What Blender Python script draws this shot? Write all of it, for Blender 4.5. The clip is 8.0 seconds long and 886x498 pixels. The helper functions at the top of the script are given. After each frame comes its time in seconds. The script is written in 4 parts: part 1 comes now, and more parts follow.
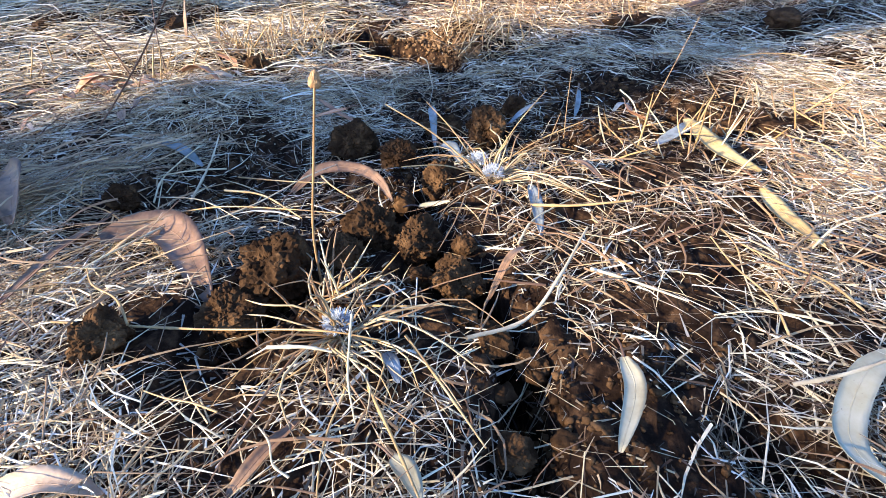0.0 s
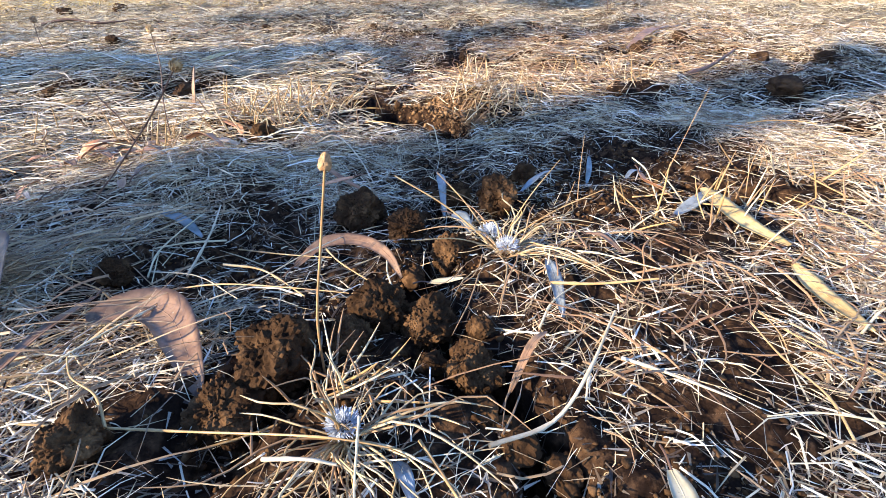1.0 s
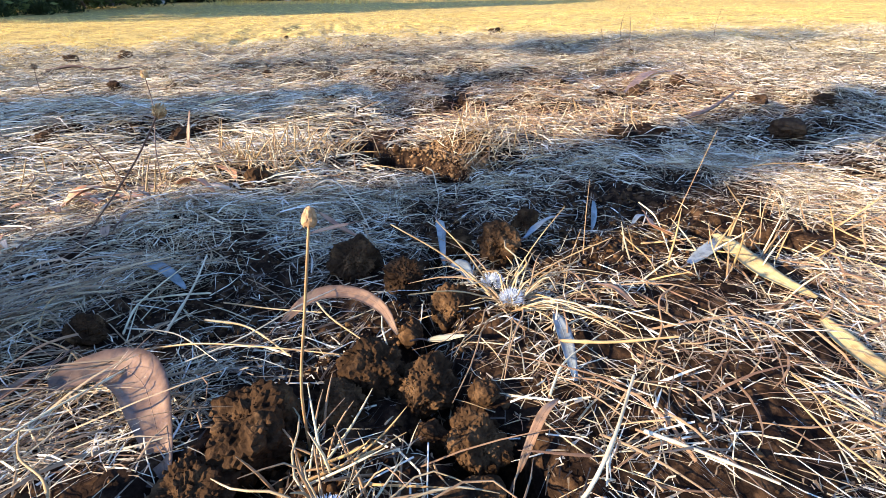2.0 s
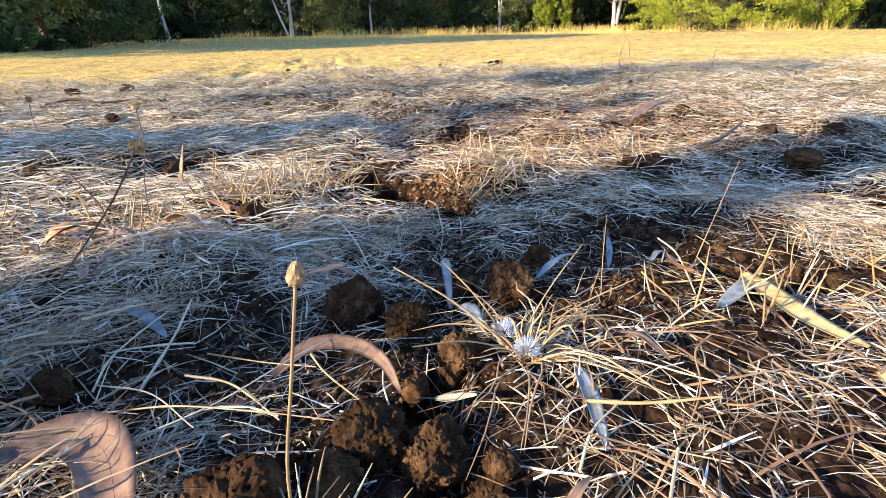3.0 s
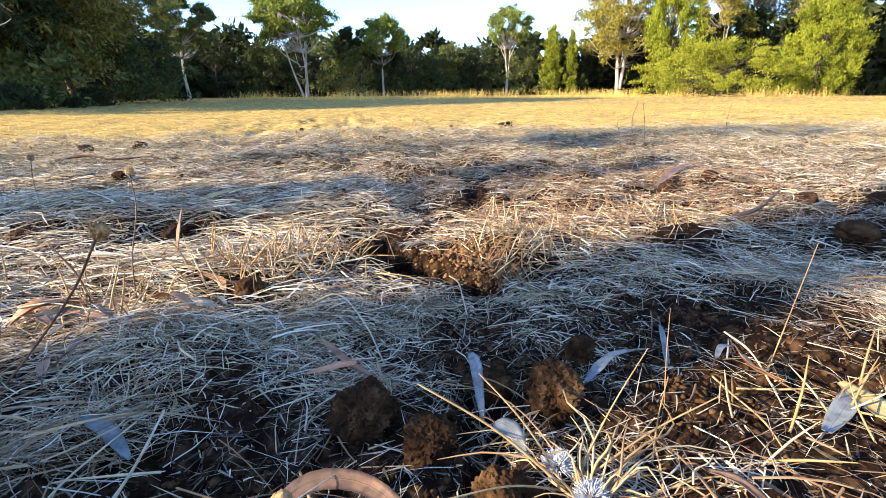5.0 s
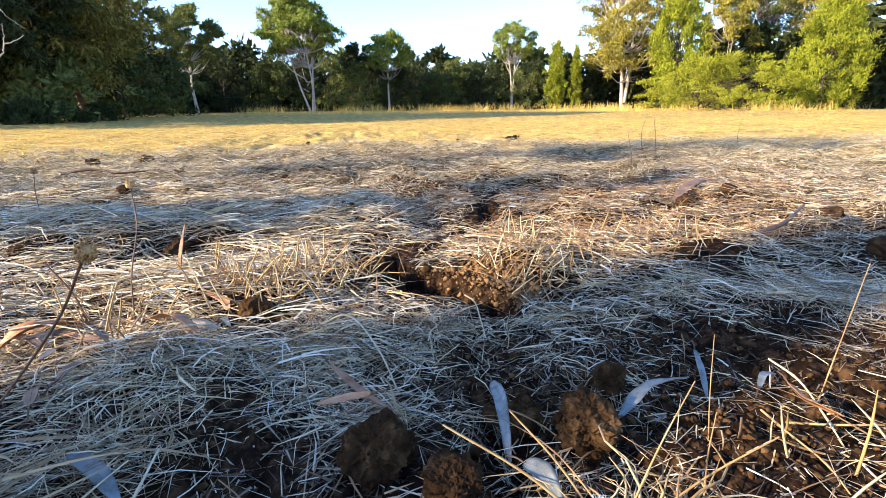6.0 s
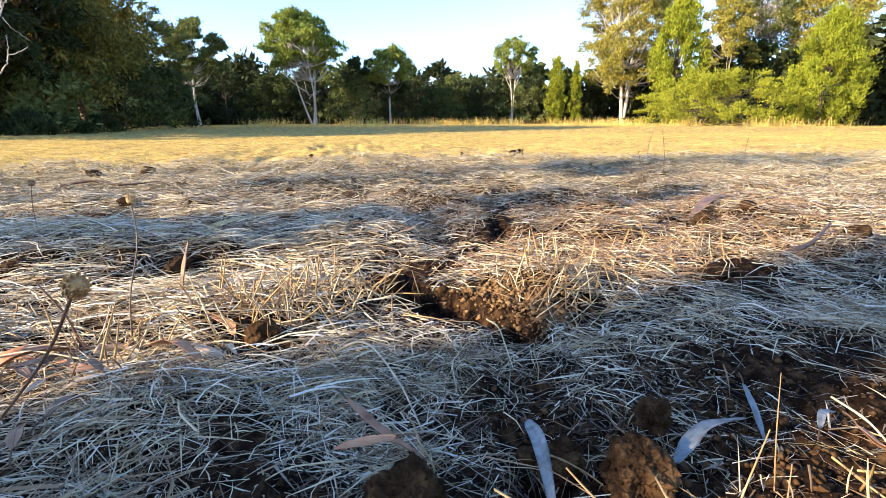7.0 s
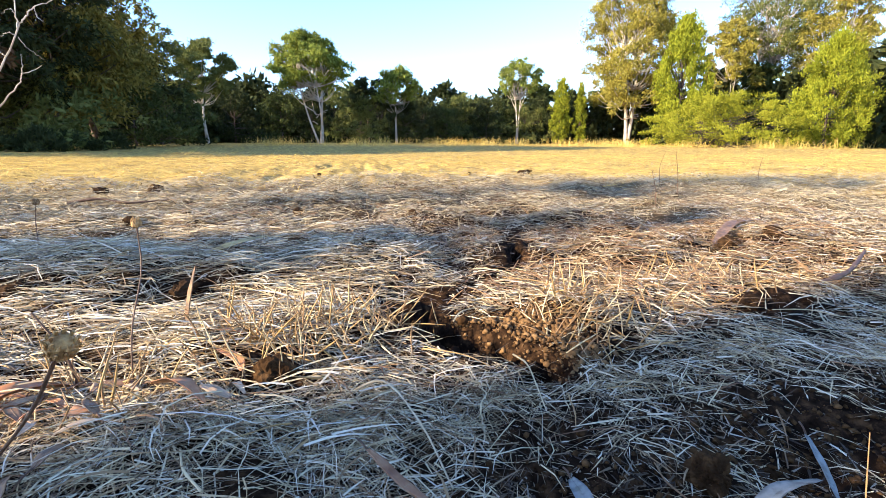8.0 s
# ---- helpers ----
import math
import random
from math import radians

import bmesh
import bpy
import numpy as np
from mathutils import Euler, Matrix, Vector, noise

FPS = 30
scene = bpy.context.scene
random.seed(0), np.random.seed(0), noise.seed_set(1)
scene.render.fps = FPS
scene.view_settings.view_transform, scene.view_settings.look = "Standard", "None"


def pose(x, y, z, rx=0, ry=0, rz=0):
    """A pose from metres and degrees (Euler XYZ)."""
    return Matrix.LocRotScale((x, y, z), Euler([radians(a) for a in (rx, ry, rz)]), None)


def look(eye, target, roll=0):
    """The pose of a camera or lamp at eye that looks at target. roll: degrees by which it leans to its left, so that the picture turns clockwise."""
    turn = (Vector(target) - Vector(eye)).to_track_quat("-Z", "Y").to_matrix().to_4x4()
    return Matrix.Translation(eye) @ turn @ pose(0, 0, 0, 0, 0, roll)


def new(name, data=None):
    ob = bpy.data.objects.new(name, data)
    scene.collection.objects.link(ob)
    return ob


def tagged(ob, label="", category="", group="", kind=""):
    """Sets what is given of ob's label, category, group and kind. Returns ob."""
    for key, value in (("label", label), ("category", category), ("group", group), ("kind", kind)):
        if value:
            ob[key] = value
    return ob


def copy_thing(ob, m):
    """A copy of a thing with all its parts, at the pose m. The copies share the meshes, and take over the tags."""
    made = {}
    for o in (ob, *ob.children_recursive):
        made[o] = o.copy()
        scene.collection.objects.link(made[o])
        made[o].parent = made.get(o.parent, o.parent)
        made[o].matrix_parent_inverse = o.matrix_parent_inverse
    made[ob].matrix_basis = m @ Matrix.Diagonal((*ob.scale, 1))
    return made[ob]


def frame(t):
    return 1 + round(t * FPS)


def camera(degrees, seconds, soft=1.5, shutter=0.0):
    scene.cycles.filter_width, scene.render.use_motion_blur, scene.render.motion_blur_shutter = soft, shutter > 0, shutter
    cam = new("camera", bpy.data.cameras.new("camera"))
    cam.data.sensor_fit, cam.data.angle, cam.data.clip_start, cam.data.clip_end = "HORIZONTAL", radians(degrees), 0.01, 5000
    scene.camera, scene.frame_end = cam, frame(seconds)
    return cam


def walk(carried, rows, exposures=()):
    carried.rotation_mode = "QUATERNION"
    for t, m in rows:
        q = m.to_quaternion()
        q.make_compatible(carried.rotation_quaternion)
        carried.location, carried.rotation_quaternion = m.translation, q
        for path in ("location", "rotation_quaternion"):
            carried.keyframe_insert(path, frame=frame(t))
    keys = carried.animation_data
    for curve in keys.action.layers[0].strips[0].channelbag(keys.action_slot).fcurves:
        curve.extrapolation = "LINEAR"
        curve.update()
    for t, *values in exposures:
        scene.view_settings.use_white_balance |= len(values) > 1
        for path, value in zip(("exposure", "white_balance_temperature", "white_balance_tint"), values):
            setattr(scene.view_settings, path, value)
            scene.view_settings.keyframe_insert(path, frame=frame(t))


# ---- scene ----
cam = camera(84.1, 8.0, soft=0.75)
PATH = [
    (0, (0.05, 0.447, 0.302), (0.37, 1.986, -0.935), -0.7),
    (0.5, (0.051, 0.47, 0.302), (0.387, 2.075, -0.843), -0.8),
    (1, (0.046, 0.492, 0.303), (0.395, 2.152, -0.757), -0.6),
    (1.5, (0.05, 0.509, 0.301), (0.411, 2.213, -0.683), -0.6),
    (3, (0.058, 0.58, 0.288), (0.438, 2.365, -0.529), -1.0),
    (3.5, (0.059, 0.606, 0.287), (0.44, 2.415, -0.476), -0.8),
    (4, (0.062, 0.635, 0.286), (0.442, 2.461, -0.436), -0.7),
    (4.5, (0.059, 0.662, 0.29), (0.442, 2.51, -0.371), -0.4),
    (6, (0.048, 0.726, 0.283), (0.406, 2.613, -0.275), -0.5),
    (6.5, (0.041, 0.751, 0.281), (0.409, 2.64, -0.262), -0.2),
    (7, (0.028, 0.777, 0.281), (0.391, 2.677, -0.227), -0.1),
    (7.5, (0.014, 0.807, 0.281), (0.372, 2.717, -0.195), 0.3),
    (8, (0.011, 0.827, 0.283), (0.361, 2.747, -0.151), 0.3),
]
walk(cam, [(t, look(eye, target, roll)) for t, eye, target, roll in PATH],
     exposures=[(0, 2.12, 5000, 20), (4.5, 1.93, 5230, 19), (8.0, 1.97, 5450, 18)])

# ---- light: a low sun behind the left shoulder, clear sky ----
SUN_ELEV, SUN_AZ = 20.0, 255.0          # degrees; azimuth clockwise from +y, where the sun stands
world = bpy.data.worlds.new("sky")
scene.world = world
world.use_nodes = True
wn = world.node_tree.nodes
wl = world.node_tree.links
sky = wn.new("ShaderNodeTexSky")
sky.sky_type = "NISHITA"
sky.sun_disc = False
sky.sun_elevation, sky.sun_rotation = radians(SUN_ELEV), radians(SUN_AZ)
sky.air_density, sky.dust_density, sky.ozone_density = 1.0, 0.3, 3.0
wn["Background"].inputs["Strength"].default_value = 0.128
wl.new(sky.outputs["Color"], wn["Background"].inputs["Color"])
sun_data = bpy.data.lights.new("sun", "SUN")
sun_data.energy, sun_data.angle, sun_data.color = 4.6, radians(0.6), (1.0, 0.79, 0.43)
sun = new("sun", sun_data)
sun_from = Vector((math.sin(radians(SUN_AZ)) * math.cos(radians(SUN_ELEV)),
                   math.cos(radians(SUN_AZ)) * math.cos(radians(SUN_ELEV)), math.sin(radians(SUN_ELEV))))
sun.matrix_world = look(sun_from * 60, (0, 0, 0))

rng = np.random.default_rng(7)


# ---- materials ----
def material(name, colours, rough=0.8, scale=20.0, detail=5.0, bump=0.0, bump_scale=None, island=0.0, object_random=0.0,
             translucent=0.0, spec=0.3, blotch=0.0, blotch_scale=2.0, blotch_colour=(0.05, 0.04, 0.03), blotch_from=0.5):
    """Noise and per-piece variation through one ramp of base colours, with fine relief."""
    m = bpy.data.materials.new(name)
    m.use_nodes = True
    nt = m.node_tree
    n, l = nt.nodes, nt.links
    bsdf = n["Principled BSDF"]
    tc = n.new("ShaderNodeTexCoord")
    no = n.new("ShaderNodeTexNoise")
    no.inputs["Scale"].default_value, no.inputs["Detail"].default_value = scale, detail
    no.inputs["Roughness"].default_value = 0.62
    l.new(tc.outputs["Object"], no.inputs["Vector"])
    value = no.outputs["Fac"]

    def mixed(a, b, share):
        mx = n.new("ShaderNodeMix")
        mx.inputs["Factor"].default_value = share
        l.new(a, mx.inputs["A"])
        l.new(b, mx.inputs["B"])
        return mx.outputs["Result"]

    st = n.new("ShaderNodeMapRange")
    st.inputs["From Min"].default_value, st.inputs["From Max"].default_value = 0.3, 0.7
    l.new(value, st.inputs["Value"])
    value = st.outputs["Result"]
    if island:
        geo = n.new("ShaderNodeNewGeometry")
        value = mixed(value, geo.outputs["Random Per Island"], island)
    if object_random:
        info = n.new("ShaderNodeObjectInfo")
        value = mixed(value, info.outputs["Random"], object_random)
    ramp = n.new("ShaderNodeValToRGB")
    els = ramp.color_ramp.elements
    while len(els) < len(colours):
        els.new(0.5)
    for k, c in enumerate(colours):
        els[k].position = k / max(1, len(colours) - 1)
        els[k].color = (*c, 1)
    l.new(value, ramp.inputs["Fac"])
    colour = ramp.outputs["Color"]
    if blotch:
        n2 = n.new("ShaderNodeTexNoise")
        n2.inputs["Scale"].default_value, n2.inputs["Detail"].default_value = blotch_scale, 4
        l.new(tc.outputs["Object"], n2.inputs["Vector"])
        mr = n.new("ShaderNodeMapRange")
        mr.inputs["From Min"].default_value, mr.inputs["From Max"].default_value = blotch_from, blotch_from + 0.14
        mr.inputs["To Max"].default_value = blotch
        l.new(n2.outputs["Fac"], mr.inputs["Value"])
        mc = n.new("ShaderNodeMix")
        mc.data_type = "RGBA"
        mc.inputs["B"].default_value = (*blotch_colour, 1)
        l.new(mr.outputs["Result"], mc.inputs["Factor"])
        l.new(colour, mc.inputs["A"])
        colour = mc.outputs["Result"]
    l.new(colour, bsdf.inputs["Base Color"])
    bsdf.inputs["Roughness"].default_value = rough
    bsdf.inputs["Specular IOR Level"].default_value = spec
    if bump:
        bp = n.new("ShaderNodeBump")
        bp.inputs["Strength"].default_value = min(1.0, bump)
        bp.inputs["Distance"].default_value = 0.3 / (bump_scale or scale)
        nb = n.new("ShaderNodeTexNoise")
        nb.inputs["Scale"].default_value, nb.inputs["Detail"].default_value = bump_scale or scale, 8
        l.new(tc.outputs["Object"], nb.inputs["Vector"])
        l.new(nb.outputs["Fac"], bp.inputs["Height"])
        l.new(bp.outputs["Normal"], bsdf.inputs["Normal"])
    if translucent:
        tr = n.new("ShaderNodeBsdfTranslucent")
        l.new(colour, tr.inputs["Color"])
        ms = n.new("ShaderNodeMixShader")
        ms.inputs["Fac"].default_value = translucent
        l.new(bsdf.outputs["BSDF"], ms.inputs[1])
        l.new(tr.outputs["BSDF"], ms.inputs[2])
        l.new(ms.outputs["Shader"], n["Material Output"].inputs["Surface"])
    return m


SOIL = material("soil", [(0.005, 0.003, 0.002), (0.019, 0.0105, 0.006), (0.085, 0.045, 0.02)], rough=0.95, scale=60, bump=1.0,
                bump_scale=160, spec=0.02)
nt = SOIL.node_tree                     # away from the cracked earth the ground wears a close thatch of straw
geo_n, len_n, map_n, mix_n = (nt.nodes.new("ShaderNode" + k) for k in ("NewGeometry", "VectorMath", "MapRange", "Mix"))
len_n.operation, mix_n.data_type = "LENGTH", "RGBA"
map_n.inputs["From Min"].default_value, map_n.inputs["From Max"].default_value, map_n.inputs["To Max"].default_value = 1.9, 3.6, 0.85
off_n, rag_n, sum_n = (nt.nodes.new("ShaderNode" + k) for k in ("VectorMath", "TexNoise", "Math"))
off_n.operation, off_n.inputs[1].default_value = "SUBTRACT", (0.25, 1.25, 0.0)
rag_n.inputs["Scale"].default_value, rag_n.inputs["Detail"].default_value = 2.5, 5
sum_n.operation = "MULTIPLY_ADD"
sum_n.inputs[1].default_value = 1.2
th_n, th_r = nt.nodes.new("ShaderNodeTexNoise"), nt.nodes.new("ShaderNodeValToRGB")
th_n.inputs["Scale"].default_value, th_n.inputs["Detail"].default_value, th_n.inputs["Roughness"].default_value = 5.0, 12, 0.75
th_r.color_ramp.elements[0].position, th_r.color_ramp.elements[0].color = 0.36, (0, 0, 0, 1)
th_r.color_ramp.elements[1].position, th_r.color_ramp.elements[1].color = 0.64, (1, 1, 1, 1)
nt.links.new(geo_n.outputs["Position"], off_n.inputs[0])
nt.links.new(off_n.outputs["Vector"], len_n.inputs[0])
nt.links.new(geo_n.outputs["Position"], rag_n.inputs["Vector"])
nt.links.new(rag_n.outputs["Fac"], sum_n.inputs[0])
nt.links.new(len_n.outputs["Value"], sum_n.inputs[2])
nt.links.new(geo_n.outputs["Position"], th_n.inputs["Vector"])
nt.links.new(sum_n.outputs["Value"], map_n.inputs["Value"])
nt.links.new(map_n.outputs["Result"], mix_n.inputs["Factor"])
base_in = nt.nodes["Principled BSDF"].inputs["Base Color"]
nt.links.new(base_in.links[0].from_socket, mix_n.inputs["A"])
nt.links.new(th_n.outputs["Fac"], th_r.inputs["Fac"])
far_n, tone_n, mul_n = (nt.nodes.new("ShaderNode" + k) for k in ("MapRange", "Mix", "Mix"))
far_n.inputs["From Min"].default_value, far_n.inputs["From Max"].default_value = 2.6, 3.8
tone_n.data_type = mul_n.data_type = "RGBA"
tone_n.inputs["A"].default_value, tone_n.inputs["B"].default_value = (0.41, 0.33, 0.21, 1), (0.72, 0.49, 0.13, 1)
mul_n.inputs["A"].default_value = (0.19, 0.125, 0.05, 1)
nt.links.new(len_n.outputs["Value"], far_n.inputs["Value"])
nt.links.new(far_n.outputs["Result"], tone_n.inputs["Factor"])
nt.links.new(th_r.outputs["Color"], mul_n.inputs["Factor"])
nt.links.new(tone_n.outputs["Result"], mul_n.inputs["B"])
nt.links.new(mul_n.outputs["Result"], mix_n.inputs["B"])
nt.links.new(mix_n.outputs["Result"], base_in)
CLOD = material("clod_soil", [(0.008, 0.0045, 0.0025), (0.042, 0.022, 0.0095), (0.15, 0.08, 0.032)], rough=0.95, scale=45, bump=1.0,
                bump_scale=190, spec=0.02, object_random=0.2)
# dry crust, brightened to orange so its colour carries the sun on it
SUNLIT_CRUST = material("sunlit_soil_crust", [(0.05, 0.026, 0.011), (0.15, 0.083, 0.033), (0.27, 0.16, 0.07)], rough=0.95, scale=70, bump=1.0, bump_scale=190, spec=0.12, island=0.4)
CLOD_DARK = material("dark_clod_soil", [(0.01, 0.006, 0.004), (0.036, 0.02, 0.01), (0.09, 0.05, 0.023)], rough=0.95, scale=45, bump=1.0,
                     bump_scale=150, spec=0.02, object_random=0.2)
STRAW = material("straw", [(0.04, 0.022, 0.012), (0.20, 0.125, 0.062), (0.44, 0.315, 0.155), (0.62, 0.495, 0.285), (0.71, 0.61, 0.44), (0.61, 0.545, 0.46)],
                 rough=0.5, scale=30, island=0.8, translucent=0.1)
DEBRIS = material("straw_debris", [(0.02, 0.011, 0.006), (0.06, 0.036, 0.018), (0.17, 0.12, 0.065), (0.42, 0.36, 0.28)], rough=0.7, scale=40, island=0.8)
STRAW_RED = material("russet_straw", [(0.12, 0.06, 0.03), (0.24, 0.135, 0.06), (0.40, 0.275, 0.13)], rough=0.6, scale=30,
                     island=0.7, translucent=0.1)
STRAW_TAN = material("tan_straw", [(0.13, 0.075, 0.035), (0.30, 0.19, 0.09), (0.50, 0.35, 0.17)], rough=0.5, scale=30, island=0.8, translucent=0.1)
STRAW_FAR = material("pale_straw", [(0.08, 0.05, 0.028), (0.34, 0.255, 0.14), (0.58, 0.475, 0.28), (0.63, 0.56, 0.42)], rough=0.6, scale=3, island=0.6,
                     translucent=0.15)
GOLD_GRASS = material("golden_grass", [(0.34, 0.21, 0.05), (0.66, 0.46, 0.10), (0.78, 0.60, 0.19)], rough=0.6, scale=0.7,
                      island=0.5, translucent=0.2)
STALK = material("gold_stalk", [(0.20, 0.11, 0.04), (0.37, 0.225, 0.08), (0.50, 0.36, 0.16)], rough=0.45, scale=25)
PALE_STALK = material("pale_stalk", [(0.26, 0.185, 0.10), (0.43, 0.335, 0.20), (0.54, 0.45, 0.31)], rough=0.45, scale=25)
STEM = material("golden_stem", [(0.2, 0.1, 0.035), (0.38, 0.23, 0.09)], rough=0.5, scale=40)
BROWN_STALK = material("brown_stalk", [(0.07, 0.035, 0.02), (0.14, 0.08, 0.045)], rough=0.6, scale=60)
SEED = material("seed_head", [(0.10, 0.045, 0.018), (0.25, 0.135, 0.05), (0.42, 0.27, 0.12)], rough=0.7, scale=300, bump=0.6)
THISTLE = material("thistle_head", [(0.17, 0.085, 0.03), (0.38, 0.225, 0.08), (0.55, 0.37, 0.17)], rough=0.8, scale=260, bump=0.6)
FROST = material("woolly_white", [(0.3, 0.3, 0.31), (0.46, 0.47, 0.49), (0.56, 0.56, 0.57)], rough=0.9, scale=200)
LEAF_BROWN = material("brown_leaf", [(0.11, 0.058, 0.03), (0.20, 0.112, 0.058), (0.29, 0.175, 0.09)], rough=0.45, scale=40, bump=0.2,
                      bump_scale=120, translucent=0.12, blotch=0.6, blotch_scale=90)
LEAF_YELLOW = material("yellow_leaf", [(0.33, 0.21, 0.065), (0.48, 0.335, 0.12), (0.56, 0.42, 0.18)], rough=0.65, scale=35, bump=0.15,
                       bump_scale=120, translucent=0.15, blotch=0.5, blotch_scale=110, blotch_colour=(0.2, 0.11, 0.04))
LEAF_CREAM = material("cream_leaf", [(0.28, 0.215, 0.11), (0.42, 0.345, 0.20), (0.50, 0.43, 0.28)], rough=0.5, scale=30, bump=0.15,
                      bump_scale=120, translucent=0.15, blotch=0.9, blotch_scale=260, blotch_from=0.68, blotch_colour=(0.06, 0.04, 0.02))
LEAF_GREY = material("grey_leaf", [(0.13, 0.135, 0.12), (0.22, 0.225, 0.205), (0.31, 0.305, 0.285)], rough=0.55, scale=40, bump=0.15,
                     bump_scale=120, translucent=0.1, blotch=0.4, blotch_scale=120)
LEAF_ORANGE = material("orange_leaf", [(0.26, 0.11, 0.05), (0.42, 0.2, 0.09), (0.5, 0.28, 0.14)], rough=0.45, scale=40,
                       translucent=0.15)
BARK = material("pale_bark", [(0.22, 0.17, 0.12), (0.42, 0.36, 0.29), (0.56, 0.5, 0.42)], rough=0.75, scale=3, bump=0.4, bump_scale=8)
BARK_DARK = material("dark_bark", [(0.05, 0.035, 0.025), (0.11, 0.08, 0.06)], rough=0.9, scale=4, bump=0.6, bump_scale=12)
GUM = material("gum_foliage", [(0.06, 0.075, 0.018), (0.13, 0.14, 0.035), (0.20, 0.20, 0.06)], rough=0.75, spec=0.08, scale=0.6, island=0.6,
               translucent=0.25)
GUM_GOLD = material("gum_gold_foliage", [(0.09, 0.082, 0.014), (0.25, 0.215, 0.032), (0.42, 0.35, 0.06)], rough=0.75, spec=0.08, scale=0.6,
                    island=0.6, translucent=0.25)
CYPRESS = material("cypress_foliage", [(0.06, 0.075, 0.007), (0.21, 0.23, 0.012), (0.38, 0.38, 0.022)], rough=0.75, spec=0.08, scale=0.8,
                   island=0.6, translucent=0.25)
GUM_LIGHT = material("light_gum_foliage", [(0.055, 0.075, 0.014), (0.19, 0.22, 0.032), (0.38, 0.40, 0.065)], rough=0.75, spec=0.08, scale=0.7, island=0.6,
                     translucent=0.25)
BUSH = material("bush_foliage", [(0.09, 0.10, 0.008), (0.25, 0.255, 0.014), (0.38, 0.37, 0.028)], rough=0.75, spec=0.08, scale=0.8, island=0.6, translucent=0.25)
# darker foliage: the shade of the stand and scrub is put into its colour
SHADED_LEAF = material("shaded_foliage", [(0.018, 0.025, 0.009), (0.038, 0.046, 0.015), (0.07, 0.075, 0.024)], rough=0.75, spec=0.08, scale=0.6,
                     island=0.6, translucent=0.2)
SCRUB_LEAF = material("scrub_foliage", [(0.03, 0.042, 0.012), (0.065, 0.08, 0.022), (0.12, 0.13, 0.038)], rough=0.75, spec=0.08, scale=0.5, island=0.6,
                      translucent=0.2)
# golden leaf tones paint low sun on clumps of the left gums
SUNLIT_LEAF = material("sunlit_gum_foliage", [(0.06, 0.055, 0.014), (0.20, 0.165, 0.03), (0.42, 0.31, 0.06)], rough=0.75, spec=0.08, scale=0.6, island=0.6,
                     translucent=0.25)
RUSSET_LEAF = material("russet_foliage", [(0.06, 0.035, 0.02), (0.11, 0.06, 0.03), (0.15, 0.10, 0.04)], rough=0.75, spec=0.08, scale=0.6, island=0.6,
                       translucent=0.2)


# ---- mesh helpers ----
def mesh_from(name, verts, faces, mat, smooth=False):
    """verts (n, 3); faces (m, 3 or 4)."""
    verts, faces = np.asarray(verts, np.float32), np.asarray(faces, np.int32)
    me = bpy.data.meshes.new(name)
    me.vertices.add(len(verts))
    me.vertices.foreach_set("co", verts.ravel())
    k = faces.shape[1]
    me.loops.add(faces.size)
    me.loops.foreach_set("vertex_index", faces.ravel())
    me.polygons.add(len(faces))
    me.polygons.foreach_set("loop_start", np.arange(len(faces), dtype=np.int32) * k)
    if smooth:
        me.polygons.foreach_set("use_smooth", np.ones(len(faces), bool))
    me.materials.append(mat)
    me.update(calc_edges=True)
    return me


def part(name, me, parent=None, label=""):
    ob = new(name, me)
    if parent is not None:
        ob.parent = parent
    return tagged(ob, label=label)


def lattice(ix, iy, seed):
    h = (ix * 374761393 + iy * 668265263 + seed * 1442695041) & 0x7FFFFFFF
    h = ((h ^ (h >> 13)) * 1274126177) & 0x7FFFFFFF
    return ((h ^ (h >> 16)) & 0xFFFF) / 65535.0


def vnoise(x, y, seed=0):
    """Smooth value noise in -1..1 over arrays."""
    ix, iy = np.floor(x).astype(np.int64), np.floor(y).astype(np.int64)
    fx, fy = x - ix, y - iy
    fx, fy = fx * fx * (3 - 2 * fx), fy * fy * (3 - 2 * fy)
    a, b = lattice(ix, iy, seed), lattice(ix + 1, iy, seed)
    c, d = lattice(ix, iy + 1, seed), lattice(ix + 1, iy + 1, seed)
    return 2 * ((a * (1 - fx) + b * fx) * (1 - fy) + (c * (1 - fx) + d * fx) * fy) - 1


def fbm(x, y, seed=0, octaves=4):
    total, amp = 0, 0.5
    for k in range(octaves):
        total = total + amp * vnoise(x * 2**k + 17.3 * k, y * 2**k - 9.1 * k, seed + k)
        amp *= 0.5
    return total


def tube(points, radii, sides=6):
    """Vertices and quads of a tapering tube along points."""
    p = np.asarray(points, float)
    r = np.broadcast_to(np.asarray(radii, float), (len(p),))
    t = np.gradient(p, axis=0)
    t /= np.linalg.norm(t, axis=1, keepdims=True) + 1e-12
    ref = np.where(np.abs(t[:, 2:3]) > 0.8, np.array([[1.0, 0, 0]]), np.array([[0, 0, 1.0]]))
    if np.abs(t[:, 2]).max() > 0.8:
        ref = np.tile([[0.31, 0.95, 0.05]], (len(p), 1))
    u = np.cross(t, ref)
    u /= np.linalg.norm(u, axis=1, keepdims=True) + 1e-12
    v = np.cross(t, u)
    a = np.linspace(0, 2 * np.pi, sides, endpoint=False)
    ring = (np.cos(a)[None, :, None] * u[:, None] + np.sin(a)[None, :, None] * v[:, None]) * r[:, None, None]
    verts = (p[:, None] + ring).reshape(-1, 3)
    i, j = np.meshgrid(np.arange(len(p) - 1), np.arange(sides), indexing="ij")
    i, j, k = i.ravel(), j.ravel(), (j.ravel() + 1) % sides
    return verts, np.stack([i * sides + j, i * sides + k, (i + 1) * sides + k, (i + 1) * sides + j], 1)


